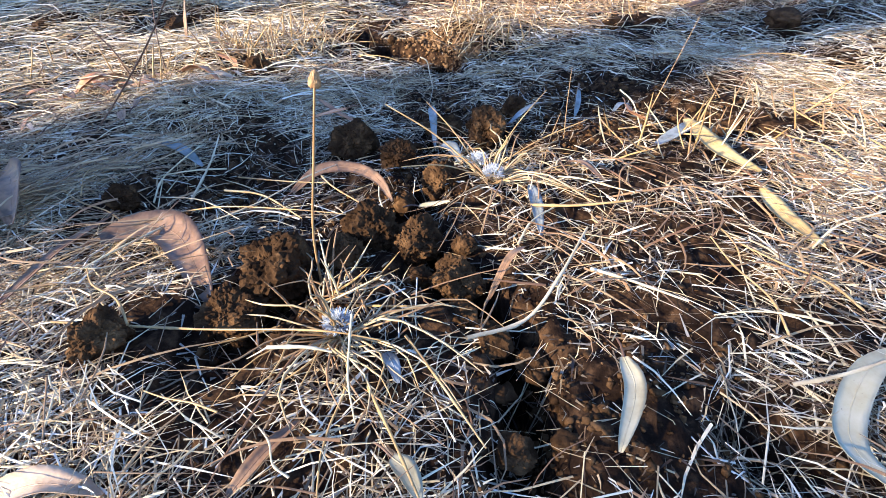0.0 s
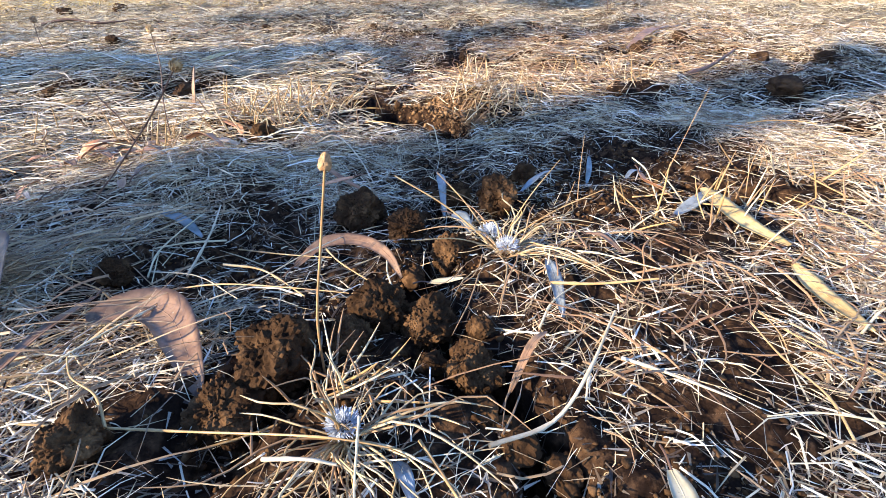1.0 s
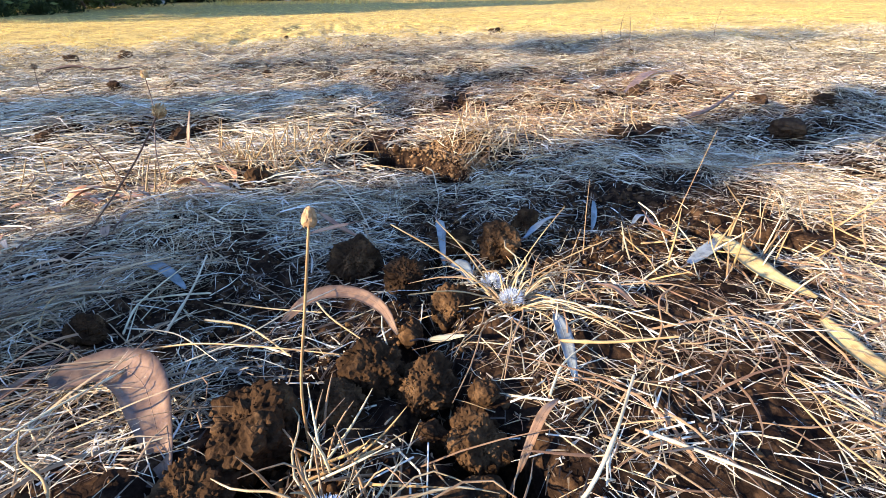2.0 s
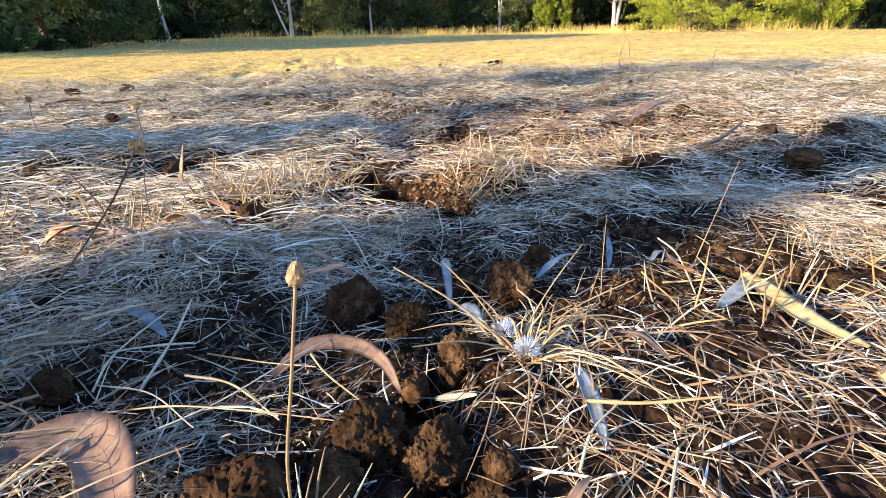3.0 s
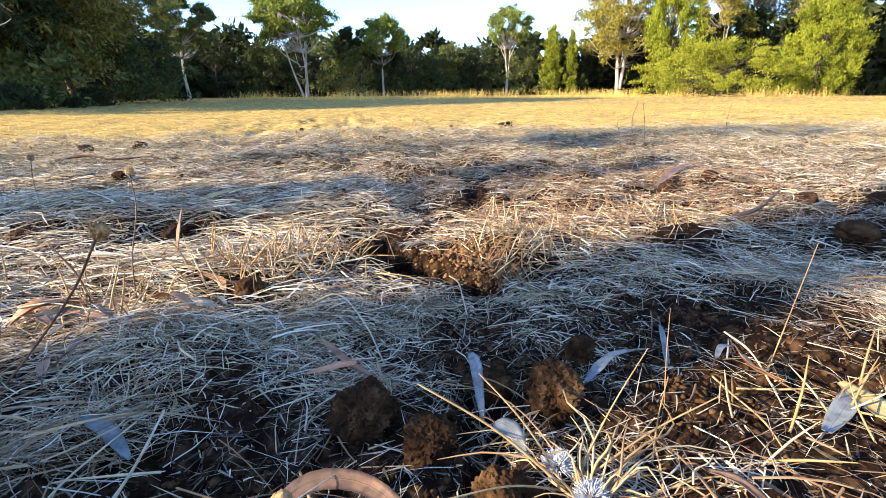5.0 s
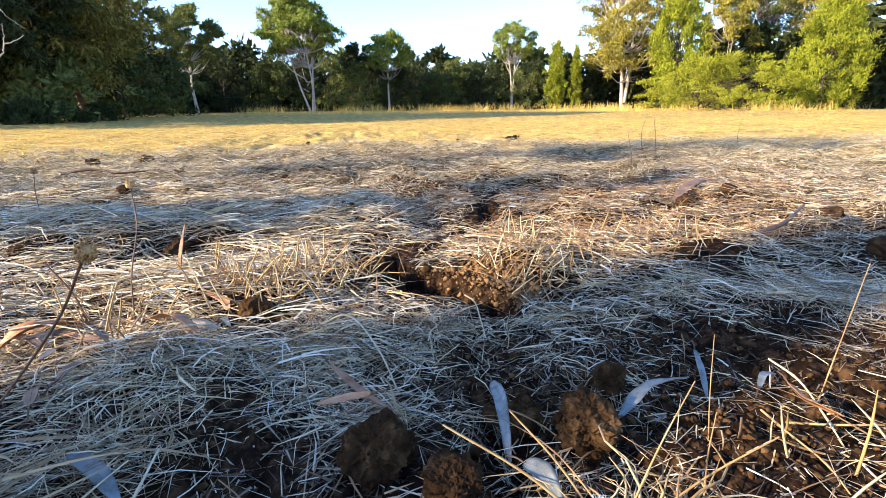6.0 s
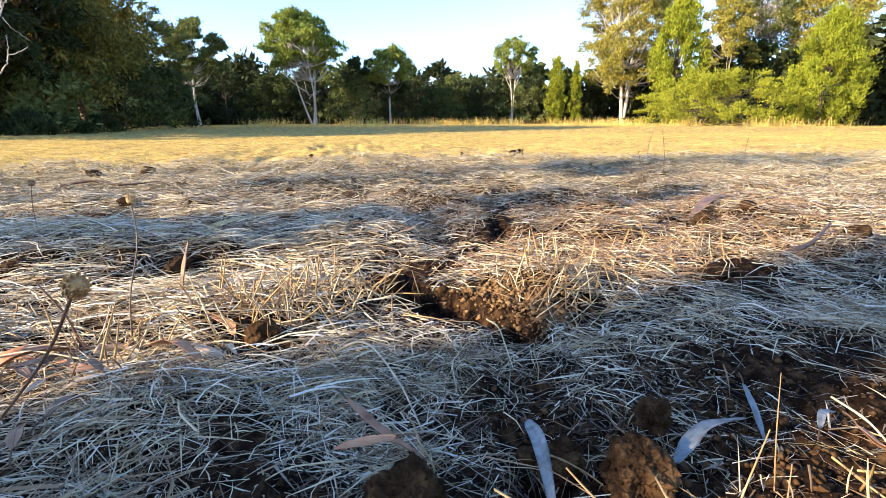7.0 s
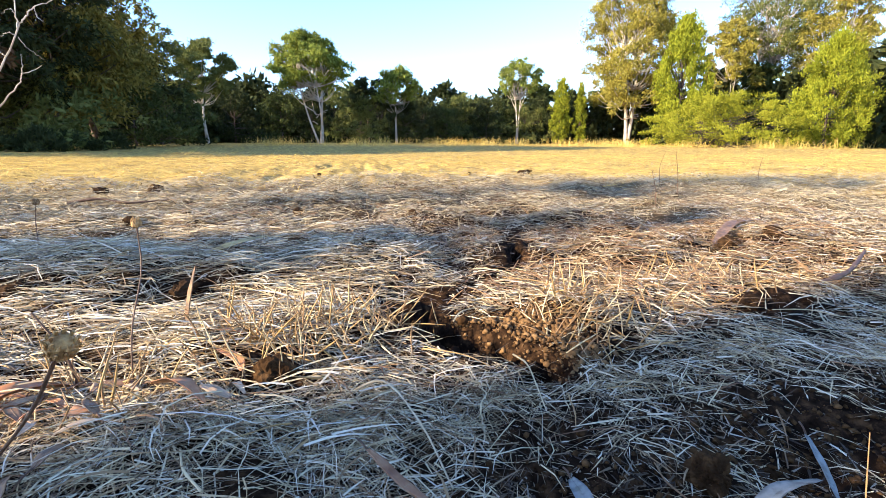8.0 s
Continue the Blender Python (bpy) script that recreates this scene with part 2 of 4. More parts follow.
def joined(pieces):
    verts, faces, base = [], [], 0
    for v, f in pieces:
        verts.append(v)
        faces.append(f + base)
        base += len(v)
    return np.concatenate(verts), np.concatenate(faces)


def spline(points, n):
    """A smooth line through a few points."""
    p = np.asarray(points, float)
    s = np.linspace(0, len(p) - 1, n)
    i = np.clip(s.astype(int), 0, len(p) - 2)
    f = (s - i)[:, None]
    q = np.concatenate([[2 * p[0] - p[1]], p, [2 * p[-1] - p[-2]]])
    a, b, c, d = q[i], q[i + 1], q[i + 2], q[i + 3]
    return 0.5 * (2 * b + (c - a) * f + (2 * a - 5 * b + 4 * c - d) * f**2 + (3 * b - a - 3 * c + d) * f**3)


# ---- lie of the land ----
CRACKS = [
    ([(0.125, 0.50), (0.138, 0.58), (0.150, 0.63), (0.162, 0.682), (0.160, 0.735), (0.14, 0.775)], 0.027, 0.11),
    ([(0.14, 0.775), (0.105, 0.83), (0.115, 0.90), (0.15, 0.99), (0.172, 1.08), (0.185, 1.16)], 0.026, 0.05),
    ([(0.262, 1.366), (0.205, 1.44), (0.15, 1.505), (0.098, 1.561), (0.086, 1.625)], 0.026, 0.15),
    ([(0.10, 1.60), (0.15, 1.665), (0.19, 1.705), (0.25, 1.755), (0.312, 1.82), (0.40, 1.95), (0.46, 2.2)], 0.016, 0.07),
    ([(0.02, 0.86), (-0.05, 0.79), (-0.10, 0.72)], 0.035, 0.035),
    ([(0.50, 1.05), (0.60, 1.04), (0.66, 1.02)], 0.02, 0.035),
]
HOLLOWS = [(0.315, 0.575, 0.035, 0.06), (0.28, 1.02, 0.05, 0.03), (0.42, 1.16, 0.14, 0.02), (-0.12, 1.37, 0.03, 0.02),
           (0.05, 0.97, 0.10, 0.025), (-0.10, 1.03, 0.09, 0.03), (-0.16, 1.16, 0.03, 0.02), (0.16, 1.20, 0.16, 0.025), (0.62, 1.02, 0.05, 0.025)]
MOUNDS = [(-0.10, 1.52, 0.16, 0.04), (0.31, 1.51, 0.09, 0.04), (-0.5, 1.9, 0.3, 0.02), (0.7, 1.45, 0.25, 0.02), (-0.22, 1.28, 0.13, 0.03),
          (0.42, 0.86, 0.18, 0.015), (-0.2, 0.66, 0.12, 0.01)]
BARE = [(0.15, 0.885, 0.035), (0.165, 0.93, 0.03), (-0.206, 1.05, 0.035), (-0.105, 1.06, 0.055), (-0.055, 1.10, 0.045), (-0.08, 1.012, 0.055), (-0.15, 1.01, 0.045), (-0.155, 1.155, 0.022),
        (-0.02, 1.11, 0.03), (0.40, 1.22, 0.09), (0.53, 1.17, 0.08), (0.366, 1.24, 0.05), (0.49, 1.26, 0.05), (0.19, 1.25, 0.05), (0.24, 1.20, 0.06),
        (0.276, 0.612, 0.03), (0.34, 0.67, 0.025), (-0.07, 0.70, 0.03), (-0.06, 0.665, 0.02), (0.36, 0.90, 0.03), (0.45, 1.04, 0.06), (0.33, 1.03, 0.04),
        (0.04, 0.87, 0.10), (-0.06, 0.78, 0.06), (0.11, 0.99, 0.09), (0.06, 1.07, 0.06), (0.60, 1.06, 0.10), (0.45, 1.19, 0.13),
        (0.62, 1.16, 0.12), (0.40, 1.08, 0.12), (0.27, 1.14, 0.09), (0.21, 0.665, 0.035), (0.21, 0.58, 0.045), (0.29, 0.65, 0.025),
        (0.42, 0.63, 0.04), (0.275, 1.43, 0.045), (0.22, 1.50, 0.04), (0.31, 1.42, 0.03), (-0.22, 1.0, 0.05), (-0.03, 1.01, 0.07), (0.315, 0.575, 0.035),
        (0.20, 1.20, 0.07), (0.25, 1.10, 0.06), (0.14, 1.13, 0.05), (0.27, 1.28, 0.04), (0.71, 1.53, 0.06), (0.3, 3.7, 0.12), (-0.9, 2.9, 0.14), (-0.09, 1.37, 0.05), (-0.06, 1.14, 0.05),
        (0.36, 0.74, 0.03), (0.47, 0.80, 0.035), (0.40, 0.92, 0.035), (0.55, 0.72, 0.04), (0.30, 0.80, 0.025), (0.52, 0.93, 0.04)]

FAR_CLODS = [(-0.30, 1.765, 0.065), (-0.36, 1.70, 0.04), (-0.25, 1.655, 0.045), (0.68, 1.53, 0.06), (-0.134, 2.08, 0.08), (-0.875, 2.80, 0.09),
             (-0.62, 2.81, 0.08), (-0.50, 2.69, 0.07), (-0.512, 2.30, 0.06), (-0.67, 1.93, 0.07), (-0.55, 1.73, 0.06), (0.267, 3.55, 0.13),
             (1.42, 4.80, 0.15), (0.845, 2.20, 0.08), (0.966, 1.93, 0.08), (1.10, 1.935, 0.07), (0.43, 3.3, 0.09), (0.77, 1.39, 0.045),
             (1.17, 1.68, 0.08), (1.03, 1.43, 0.10), (1.35, 1.64, 0.08), (1.09, 1.70, 0.06), (-1.0, 3.6, 0.12), (-1.3, 3.7, 0.12), (0.9, 3.6, 0.1)]
BARE += [(cx, cy, 0.42 * cs) for cx, cy, cs in FAR_CLODS if cy < 3]


def line_distance(x, y, pts):
    best = np.full(np.shape(x), 1e9)
    for (ax, ay), (bx, by) in zip(pts[:-1], pts[1:]):
        dx, dy = bx - ax, by - ay
        s = np.clip(((x - ax) * dx + (y - ay) * dy) / (dx * dx + dy * dy), 0, 1)
        best = np.minimum(best, np.hypot(x - ax - s * dx, y - ay - s * dy))
    return best


def bare_soil(x, y):
    """1 on bare earth, 0 under matted straw."""
    wx, wy = x + 0.03 * vnoise(x * 20, y * 20, 31) + 0.03 * vnoise(x * 9, y * 9, 33), y + 0.03 * vnoise(x * 20, y * 20, 32)
    b = np.zeros(np.shape(x))
    for cx, cy, r in BARE:
        b = np.maximum(b, np.clip(1.6 - np.hypot(wx - cx, wy - cy) / r, 0, 1))
    for pts, w, d in CRACKS:
        b = np.maximum(b, np.clip(1.7 - line_distance(wx, wy, pts) / w, 0, 1))
    return b


def height(x, y):
    x, y = np.asarray(x, float), np.asarray(y, float)
    far = np.clip((np.hypot(x, y - 1) - 3) / 10, 0, 1)
    z = 0.02 * fbm(x * 1.1, y * 1.1, 3, 3) * (1 - 0.3 * far) + 0.25 * far * fbm(x * 0.06, y * 0.06, 5, 2) * 0.5
    b = bare_soil(x, y)
    fine = np.clip(2.2 - np.hypot(x - 0.25, y - 1.2), 0, 1)
    z = z + fine * 0.010 * fbm(x * 16, y * 16, 8, 3) + fine * (0.004 + 0.012 * b) * fbm(x * 55, y * 55, 11, 3) + fine * 0.005 * b * np.abs(vnoise(x * 70, y * 70, 15))
    d = np.hypot(x - 0.25, y - 0.95)
    mats = np.clip((d - 0.45) / 0.5, 0, 1) * np.clip((9 - d) / 4, 0, 1)
    z = z + mats * (0.042 * fbm(x * 3.4, y * 4.2, 71, 2) + 0.05 * fbm(x * 9, y * 11, 74, 2))
    for cx, cy, r, h in MOUNDS:
        z = z + h * np.exp(-((x - cx) ** 2 + (y - cy) ** 2) / (r * r))
    for cx, cy, r, h in HOLLOWS:
        z = z - h * np.exp(-((x - cx) ** 2 + (y - cy) ** 2) / (r * r))
    wx, wy = x + 0.012 * vnoise(x * 30, y * 30, 41) + 0.005 * vnoise(x * 90, y * 90, 43), \
        y + 0.012 * vnoise(x * 30, y * 30, 42)
    for pts, w, d in CRACKS:
        s = np.clip(1.25 - line_distance(wx, wy, pts) / w, 0, 1)
        z = z - d * s * s * (3 - 2 * s) * (0.8 + 0.4 * vnoise(x * 25, y * 25, 44))
    return z


def graded(lo, hi, step, reach, grow=1.11, slow=1.06):
    mid = list(np.arange(lo, hi, step))
    out, s, v = [], step, hi
    while v < reach:
        out.append(v)
        s *= slow if v < 5 else grow
        v += s
    inn, s, v = [], step, lo
    while v > -reach:
        s *= slow if v > -3 else grow
        v -= s
        inn.append(v)
    return np.array(inn[::-1] + mid + out)


gx, gy = graded(-0.40, 0.85, 0.0075, 2500, 1.14, 1.085), graded(0.45, 1.85, 0.0075, 2500, 1.14, 1.085)
GX, GY = np.meshgrid(gx, gy, indexing="ij")
GZ = height(GX, GY)
I, J = np.meshgrid(np.arange(len(gx) - 1), np.arange(len(gy) - 1), indexing="ij")
I, J, W = I.ravel(), J.ravel(), len(gy)
ground_me = mesh_from("ground", np.stack([GX, GY, GZ], -1).reshape(-1, 3),
                      np.stack([I * W + J, (I + 1) * W + J, (I + 1) * W + J + 1, I * W + J + 1], 1), SOIL, smooth=True)
ground = tagged(new("ground", ground_me), "dark brown cracked clay soil under a dry paddock", "ground", kind="structure")


# ---- straw ----
def blade_sheet(name, x, y, z, heading, rise, length, width, mat, seg=3, arch=0.09, wander=0.2, droop=0.0, label="", category="straw", folded=True):
    """Many grass blades in one mesh, folded along the middle or plain ribbons. heading, rise: radians of the first stretch;
    arch lifts the middle of a lying blade; wander bends it evenly along its length."""
    n = len(x)
    s = np.linspace(0, 1, seg + 1)
    bend = rng.normal(0, wander, n) * np.where(rng.random(n) < 0.25, 2.4, 0.8)
    kink = bend[:, None] * np.ones((1, seg)) + rng.normal(0, 0.35 * wander, (n, seg))
    ang = heading[:, None] + np.concatenate([np.zeros((n, 1)), np.cumsum(kink, 1)], 1)
    el = rise[:, None] - droop * s[None] * np.abs(rng.normal(1, 0.5, n))[:, None]
    step = length[:, None] / seg
    dx = np.concatenate([np.zeros((n, 1)), np.cumsum(step * np.cos(ang[:, 1:]) * np.cos(el[:, 1:]), 1)], 1)
    dy = np.concatenate([np.zeros((n, 1)), np.cumsum(step * np.sin(ang[:, 1:]) * np.cos(el[:, 1:]), 1)], 1)
    dz = np.concatenate([np.zeros((n, 1)), np.cumsum(step * np.sin(el[:, 1:]), 1)], 1)
    dz = dz + arch * length[:, None] * rng.uniform(-0.1, 0.5, n)[:, None] * np.sin(np.pi * s)[None]
    px, py = x[:, None] + dx, y[:, None] + dy
    pz = np.maximum(z[:, None] + dz, height(px, py) + 0.001)
    w = width[:, None] * (1 - 0.8 * s[None] ** 2.5) * 0.5
    roll = rng.uniform(-0.9, 0.9, n)[:, None]
    sx, sy = -np.sin(ang) * np.cos(roll) * w, np.cos(ang) * np.cos(roll) * w
    sz = np.sin(roll) * w
    rows = [np.stack([px - sx, py - sy, pz - sz], -1), np.stack([px + sx, py + sy, pz + sz], -1)]
    if folded:
        rows.insert(1, np.stack([px, py, pz + w * 0.55], -1))
    a = len(rows)
    P = np.stack(rows, 2)                                                    # n, seg+1, a, xyz
    base = (np.arange(n) * (seg + 1) * a)[:, None, None]
    k = (np.arange(seg) * a)[None, :, None]
    c = np.arange(a - 1)[None, None, :]
    q = np.stack([base + k + c, base + k + c + 1, base + k + a + c + 1, base + k + a + c], -1).reshape(-1, 4)
    ob = new(name, mesh_from(name, P.reshape(-1, 3), q, mat))
    return tagged(ob, label, category, kind="stuff")


NEAR, MID = (-0.55, 0.95, 0.40, 1.45), (-1.35, 2.2, -0.1, 2.75)


def inside(x, y, box, soft):
    """1 deep in the box, 0 outside it, with a ragged edge."""
    x, y = x + 0.5 * soft * fbm(x * 6, y * 6, 61, 2), y + 0.5 * soft * fbm(x * 6, y * 6, 62, 2)
    d = np.minimum(np.minimum(x - box[0], box[1] - x), np.minimum(y - box[2], box[3] - y))
    return np.clip(d / soft, 0, 1)


def scatter(n, x0, x1, y0, y1, keep_bare=0.12, soft=0.0, hole=None):
    x, y = rng.uniform(x0, x1, n), rng.uniform(y0, y1, n)
    if soft:
        keep = inside(x, y, (x0, x1, y0, y1), soft)
        if hole:
            keep = keep * (1 - inside(x, y, hole, soft))
        open_field = (x > -0.78 * (y - 0.2) - 0.12) & (x < 1.42 * (y - 0.2) + 0.12)
        keep = keep * np.where(open_field, 1.0, 0.5)
        keep = rng.random(n) < keep
        x, y = x[keep], y[keep]
        n = len(x)
    ok = rng.random(n) > bare_soil(x, y) * (1 - keep_bare)
    patch = 0.72 + 0.55 * fbm(x * 3.1, y * 3.1, 21, 3)
    pits = 0.80 + 1.5 * fbm(x * 13, y * 13, 27, 2) + 0.9 * fbm(x * 38, y * 38, 28, 2)
    away = np.clip((np.hypot(x - 0.25, y - 0.95) - 0.5) / 0.4, 0, 1)
    pits = pits + away * 1.3 * fbm(x * 3.4, y * 4.2, 71, 2) + away * 0.5 * fbm(x * 9, y * 11, 74, 2)
    thin = 1 - 0.55 * np.exp(-((x - 0.36) ** 2 + (y - 0.88) ** 2) / 0.04) - 0.2 * np.exp(-((x - 0.33) ** 2 + (y - 0.63) ** 2) / 0.02) - 0.68 * np.exp(-((x - 0.01) ** 2 + (y - 0.65) ** 2) / 0.03)
    thin = thin - 0.35 * np.exp(-((x - 0.23) ** 2 + (y - 0.87) ** 2) / 0.008)
    pits = pits + 0.6 * np.exp(-((x + 0.45) ** 2 + (y - 1.6) ** 2) / 0.10)
    ok &= rng.random(n) < thin * np.clip(patch, 0.3, 1) * np.clip(pits, 0.06, 1)
    return x[ok], y[ok]


def straw_bed(name, n, box, length, width, lift, spread, mat, label, seg=3, keep_bare=0.07, rise=0.10, soft=0.0, hole=None, wander=0.2,
              folded=True, comb_to=None):
    x, y = scatter(n, *box, keep_bare=keep_bare, soft=soft, hole=hole)
    k = len(x)
    comb = 2.6 * fbm(x * 1.3, y * 1.3, 51, 2) + 0.5
    if comb_to is not None:
        comb = comb_to + 0.7 * fbm(x * 1.7, y * 1.7, 53, 2)
    heading = comb + rng.normal(0, spread, k) + np.pi * (rng.random(k) < 0.5)
    L = length[0] + (length[1] - length[0]) * rng.random(k) ** 1.8
    Wd = rng.uniform(*width, k)
    tip = bare_soil(x + np.cos(heading) * L, y + np.sin(heading) * L)
    ok = rng.random(k) > np.clip(0.6 * tip - keep_bare, 0, 0.9)
    for along in (0.0, 0.5, 1.0):                # few blades bridge the open cracks
        px, py = x + along * np.cos(heading) * L, y + along * np.sin(heading) * L
        gap = np.minimum(line_distance(px, py, CRACKS[2][0]), line_distance(px, py, CRACKS[3][0]))
        ok &= (gap > 0.018) | (rng.random(k) < 0.08)
    x, y, heading, L, Wd, k = x[ok], y[ok], heading[ok], L[ok], Wd[ok], int(ok.sum())
    z = height(x, y) + rng.random(k) ** 1.5 * lift
    return blade_sheet(name, x, y, z, heading, rng.normal(rise, 0.13, k), L, Wd, mat, seg=seg, droop=0.25, wander=wander, label=label, folded=folded)


straw_bed("dry_straw", 165000, NEAR, (0.008, 0.075), (0.0006, 0.0017), 0.012, 1.0, STRAW,
          "pale dry straw matted over the soil", seg=2, soft=0.12, keep_bare=0.12, wander=0.22)
straw_bed("dry_straw", 6000, NEAR, (0.02, 0.08), (0.0013, 0.0025), 0.016, 1.0, STRAW,
          "broad flat straw blades over the mat", seg=3, soft=0.1, keep_bare=0.1, wander=0.16)
straw_bed("straw_debris", 70000, NEAR, (0.004, 0.03), (0.0008, 0.0028), 0.006, 1.5, DEBRIS,
          "broken grey brown straw crumbs on soil", seg=1, keep_bare=0.75, soft=0.1, folded=False)
straw_bed("dry_straw", 7000, NEAR, (0.04, 0.13), (0.0010, 0.0024), 0.016, 1.0, STRAW_RED,
          "russet dry grass stems among pale straw", seg=4, soft=0.1, wander=0.12)
straw_bed("dry_straw", 2600, (-0.60, -0.10, 0.80, 1.22), (0.06, 0.17), (0.0011, 0.0030), 0.03, 0.3, STRAW_TAN,
          "long tan grass blades combed over the straw", seg=5, soft=0.08, wander=0.12, comb_to=0.5)
straw_bed("dry_straw", 2600, (0.18, 0.66, 0.66, 1.03), (0.03, 0.12), (0.0011, 0.0028), 0.016, 1.6, STRAW_RED,
          "thick russet grass stems over dark soil", seg=4, soft=0.08, wander=0.12)
straw_bed("dry_straw", 250000, MID, (0.012, 0.085), (0.0010, 0.0026), 0.022, 0.8, STRAW,
          "pale flattened straw lying in swirls", seg=2, soft=0.15, hole=NEAR, wander=0.2, folded=False)
straw_bed("dry_straw", 26000, (-1.5, 0.12, 1.2, 2.7), (0.03, 0.13), (0.0012, 0.0026), 0.026, 0.35, STRAW,
          "long straw combed flat across the paddock", seg=3, soft=0.2, wander=0.1, folded=False, comb_to=0.25)
straw_bed("dry_straw", 12000, (0.1, 1.4, 1.40, 2.4), (0.02, 0.11), (0.0014, 0.0030), 0.025, 1.0, STRAW_RED,
          "russet dry stems beside the crack", seg=3, rise=0.3, soft=0.2, wander=0.14)
straw_bed("dry_straw", 250000, (-3.2, 5.4, 2.2, 4.6), (0.02, 0.085), (0.0018, 0.0036), 0.035, 0.8, STRAW_FAR,
          "pale flattened straw over the paddock", seg=1, rise=0.16, soft=0.3, hole=MID, folded=False, wander=0.14)
straw_bed("straw_debris", 60000, (-2.6, 3.6, 1.5, 4.8), (0.01, 0.05), (0.002, 0.005), 0.02, 2.0, DEBRIS,
          "dark broken litter among the paddock straw", seg=1, soft=0.4, folded=False)
straw_bed("dry_straw", 16000, (-0.9, 2.2, 1.9, 4.0), (0.02, 0.10), (0.0016, 0.0034), 0.03, 1.0, STRAW_RED,
          "russet dry stems in the trampled paddock", seg=2, rise=0.25, soft=0.4, folded=False, wander=0.14)
straw_bed("dry_straw", 60000, (-3.2, 3.8, -2.2, 2.6), (0.03, 0.11), (0.0030, 0.0060), 0.03, 0.9, STRAW_FAR,
          "flattened straw round the trampled ground", seg=1, soft=0.4, hole=MID, folded=False, wander=0.14)
straw_bed("short_grass", 105000, (-6, 12, 3.3, 11.0), (0.03, 0.10), (0.002, 0.0045), 0.02, 3.0, GOLD_GRASS,
          "golden dry grass stubble in the sunlit paddock", seg=1, rise=0.4, soft=0.9, folded=False)
straw_bed("short_grass", 60000, (-24, 36, 10.0, 36.0), (0.06, 0.16), (0.006, 0.014), 0.02, 3.0, GOLD_GRASS,
          "golden dry grass across the far paddock", seg=1, rise=0.5, soft=1.0, folded=False)


# ---- clods ----
CRUMBS = []
for k in range(4):
    bm = bmesh.new()
    bmesh.ops.create_icosphere(bm, subdivisions=2, radius=1.0)
    for v in bm.verts:
        d = v.co.normalized()
        v.co = d * (0.85 + 0.45 * noise.noise(d * 1.6 + Vector((9.1 * k, 2, 5))) + 0.25 * noise.noise(d * 4 + Vector((k, 7, 1))))
    me = bpy.data.meshes.new("crumb")
    bm.to_mesh(me)
    bm.free()
    me.materials.append(CLOD)
    CRUMBS.append(me)


def clod(x, y, size, seed, sink=0.3, flat=0.75, stretch=1.0, mat=None):
    """An angular block of clay broken on a few planes, with a crumbly skin and loose grains stuck to it."""
    r2 = random.Random(seed * 13 + 5)
    near = size > 0.034 and y < 1.25
    bm = bmesh.new()
    bmesh.ops.create_icosphere(bm, subdivisions=5 if near else 4 if size > 0.025 else 3, radius=0.5)
    off = Vector((seed * 3.7, seed * 1.3, -seed * 2.1))
    planes = [(Vector((r2.gauss(0, 1), r2.gauss(0, 1), r2.gauss(0, 0.8))).normalized(), r2.uniform(0.72, 1.0)) for _ in range(11)]
    for v in bm.verts:
        d = v.co.normalized()
        k = min([1.18] + [h / max(0.05, d.dot(n)) for n, h in planes if d.dot(n) > 0.05])
        k = 0.96 * k + 0.22 * noise.fractal(d * 1.7 + off, 1.0, 2.0, 3) + 0.12 * abs(noise.noise(d * 5 + off)) + 0.09 * noise.noise(d * 11 + off) \
            - 0.10 * noise.voronoi(d * 3.5 + off)[0][0] + (0.06 * noise.noise(d * 23 + off) + 0.06 * noise.noise(d * 44 + off) if near else 0)
        v.co = Vector((d.x * stretch, d.y, d.z * flat)) * (0.5 * k * size)
    if near:
        skin = [v.co.copy() for v in bm.verts if v.co.z > -0.1 * size]
        for _ in range(70):
            at, g = r2.choice(skin), size * r2.uniform(0.014, 0.045)
            grain = bmesh.ops.create_icosphere(bm, subdivisions=1, radius=1.0)["verts"]
            for v in grain:
                v.co = at + Vector((v.co.x * r2.uniform(0.5, 1.3), v.co.y * r2.uniform(0.5, 1.3), v.co.z * r2.uniform(0.5, 1.1))) * g
    me = bpy.data.meshes.new("clod")
    bm.to_mesh(me)
    bm.free()
    me.materials.append(mat or CLOD)
    for p in me.polygons:
        p.use_smooth = size <= 0.025
    ob = new("soil_clod", me)
    ob.location = (x, y, max(float(height(x, y)), -0.025) + size * flat * (0.5 - sink))
    ob.rotation_euler = (0, 0, seed * 1.7)
    if near:
        for k in range(9):
            a, rim = r2.uniform(0, 6.28), r2.uniform(0.36, 0.52)
            grain = part("crumb", CRUMBS[k % 4], ob)
            grain.matrix_basis = pose(math.cos(a) * rim * size * stretch, math.sin(a) * rim * size, r2.uniform(-0.30, 0.12) * size * flat, 70 * k, 40 * k, 25 * k) \
                @ Matrix.Scale(size * r2.uniform(0.05, 0.13), 4)
    return tagged(ob, "crumbly brown clod of dry clay soil", "clod", "soil clods along the crack")


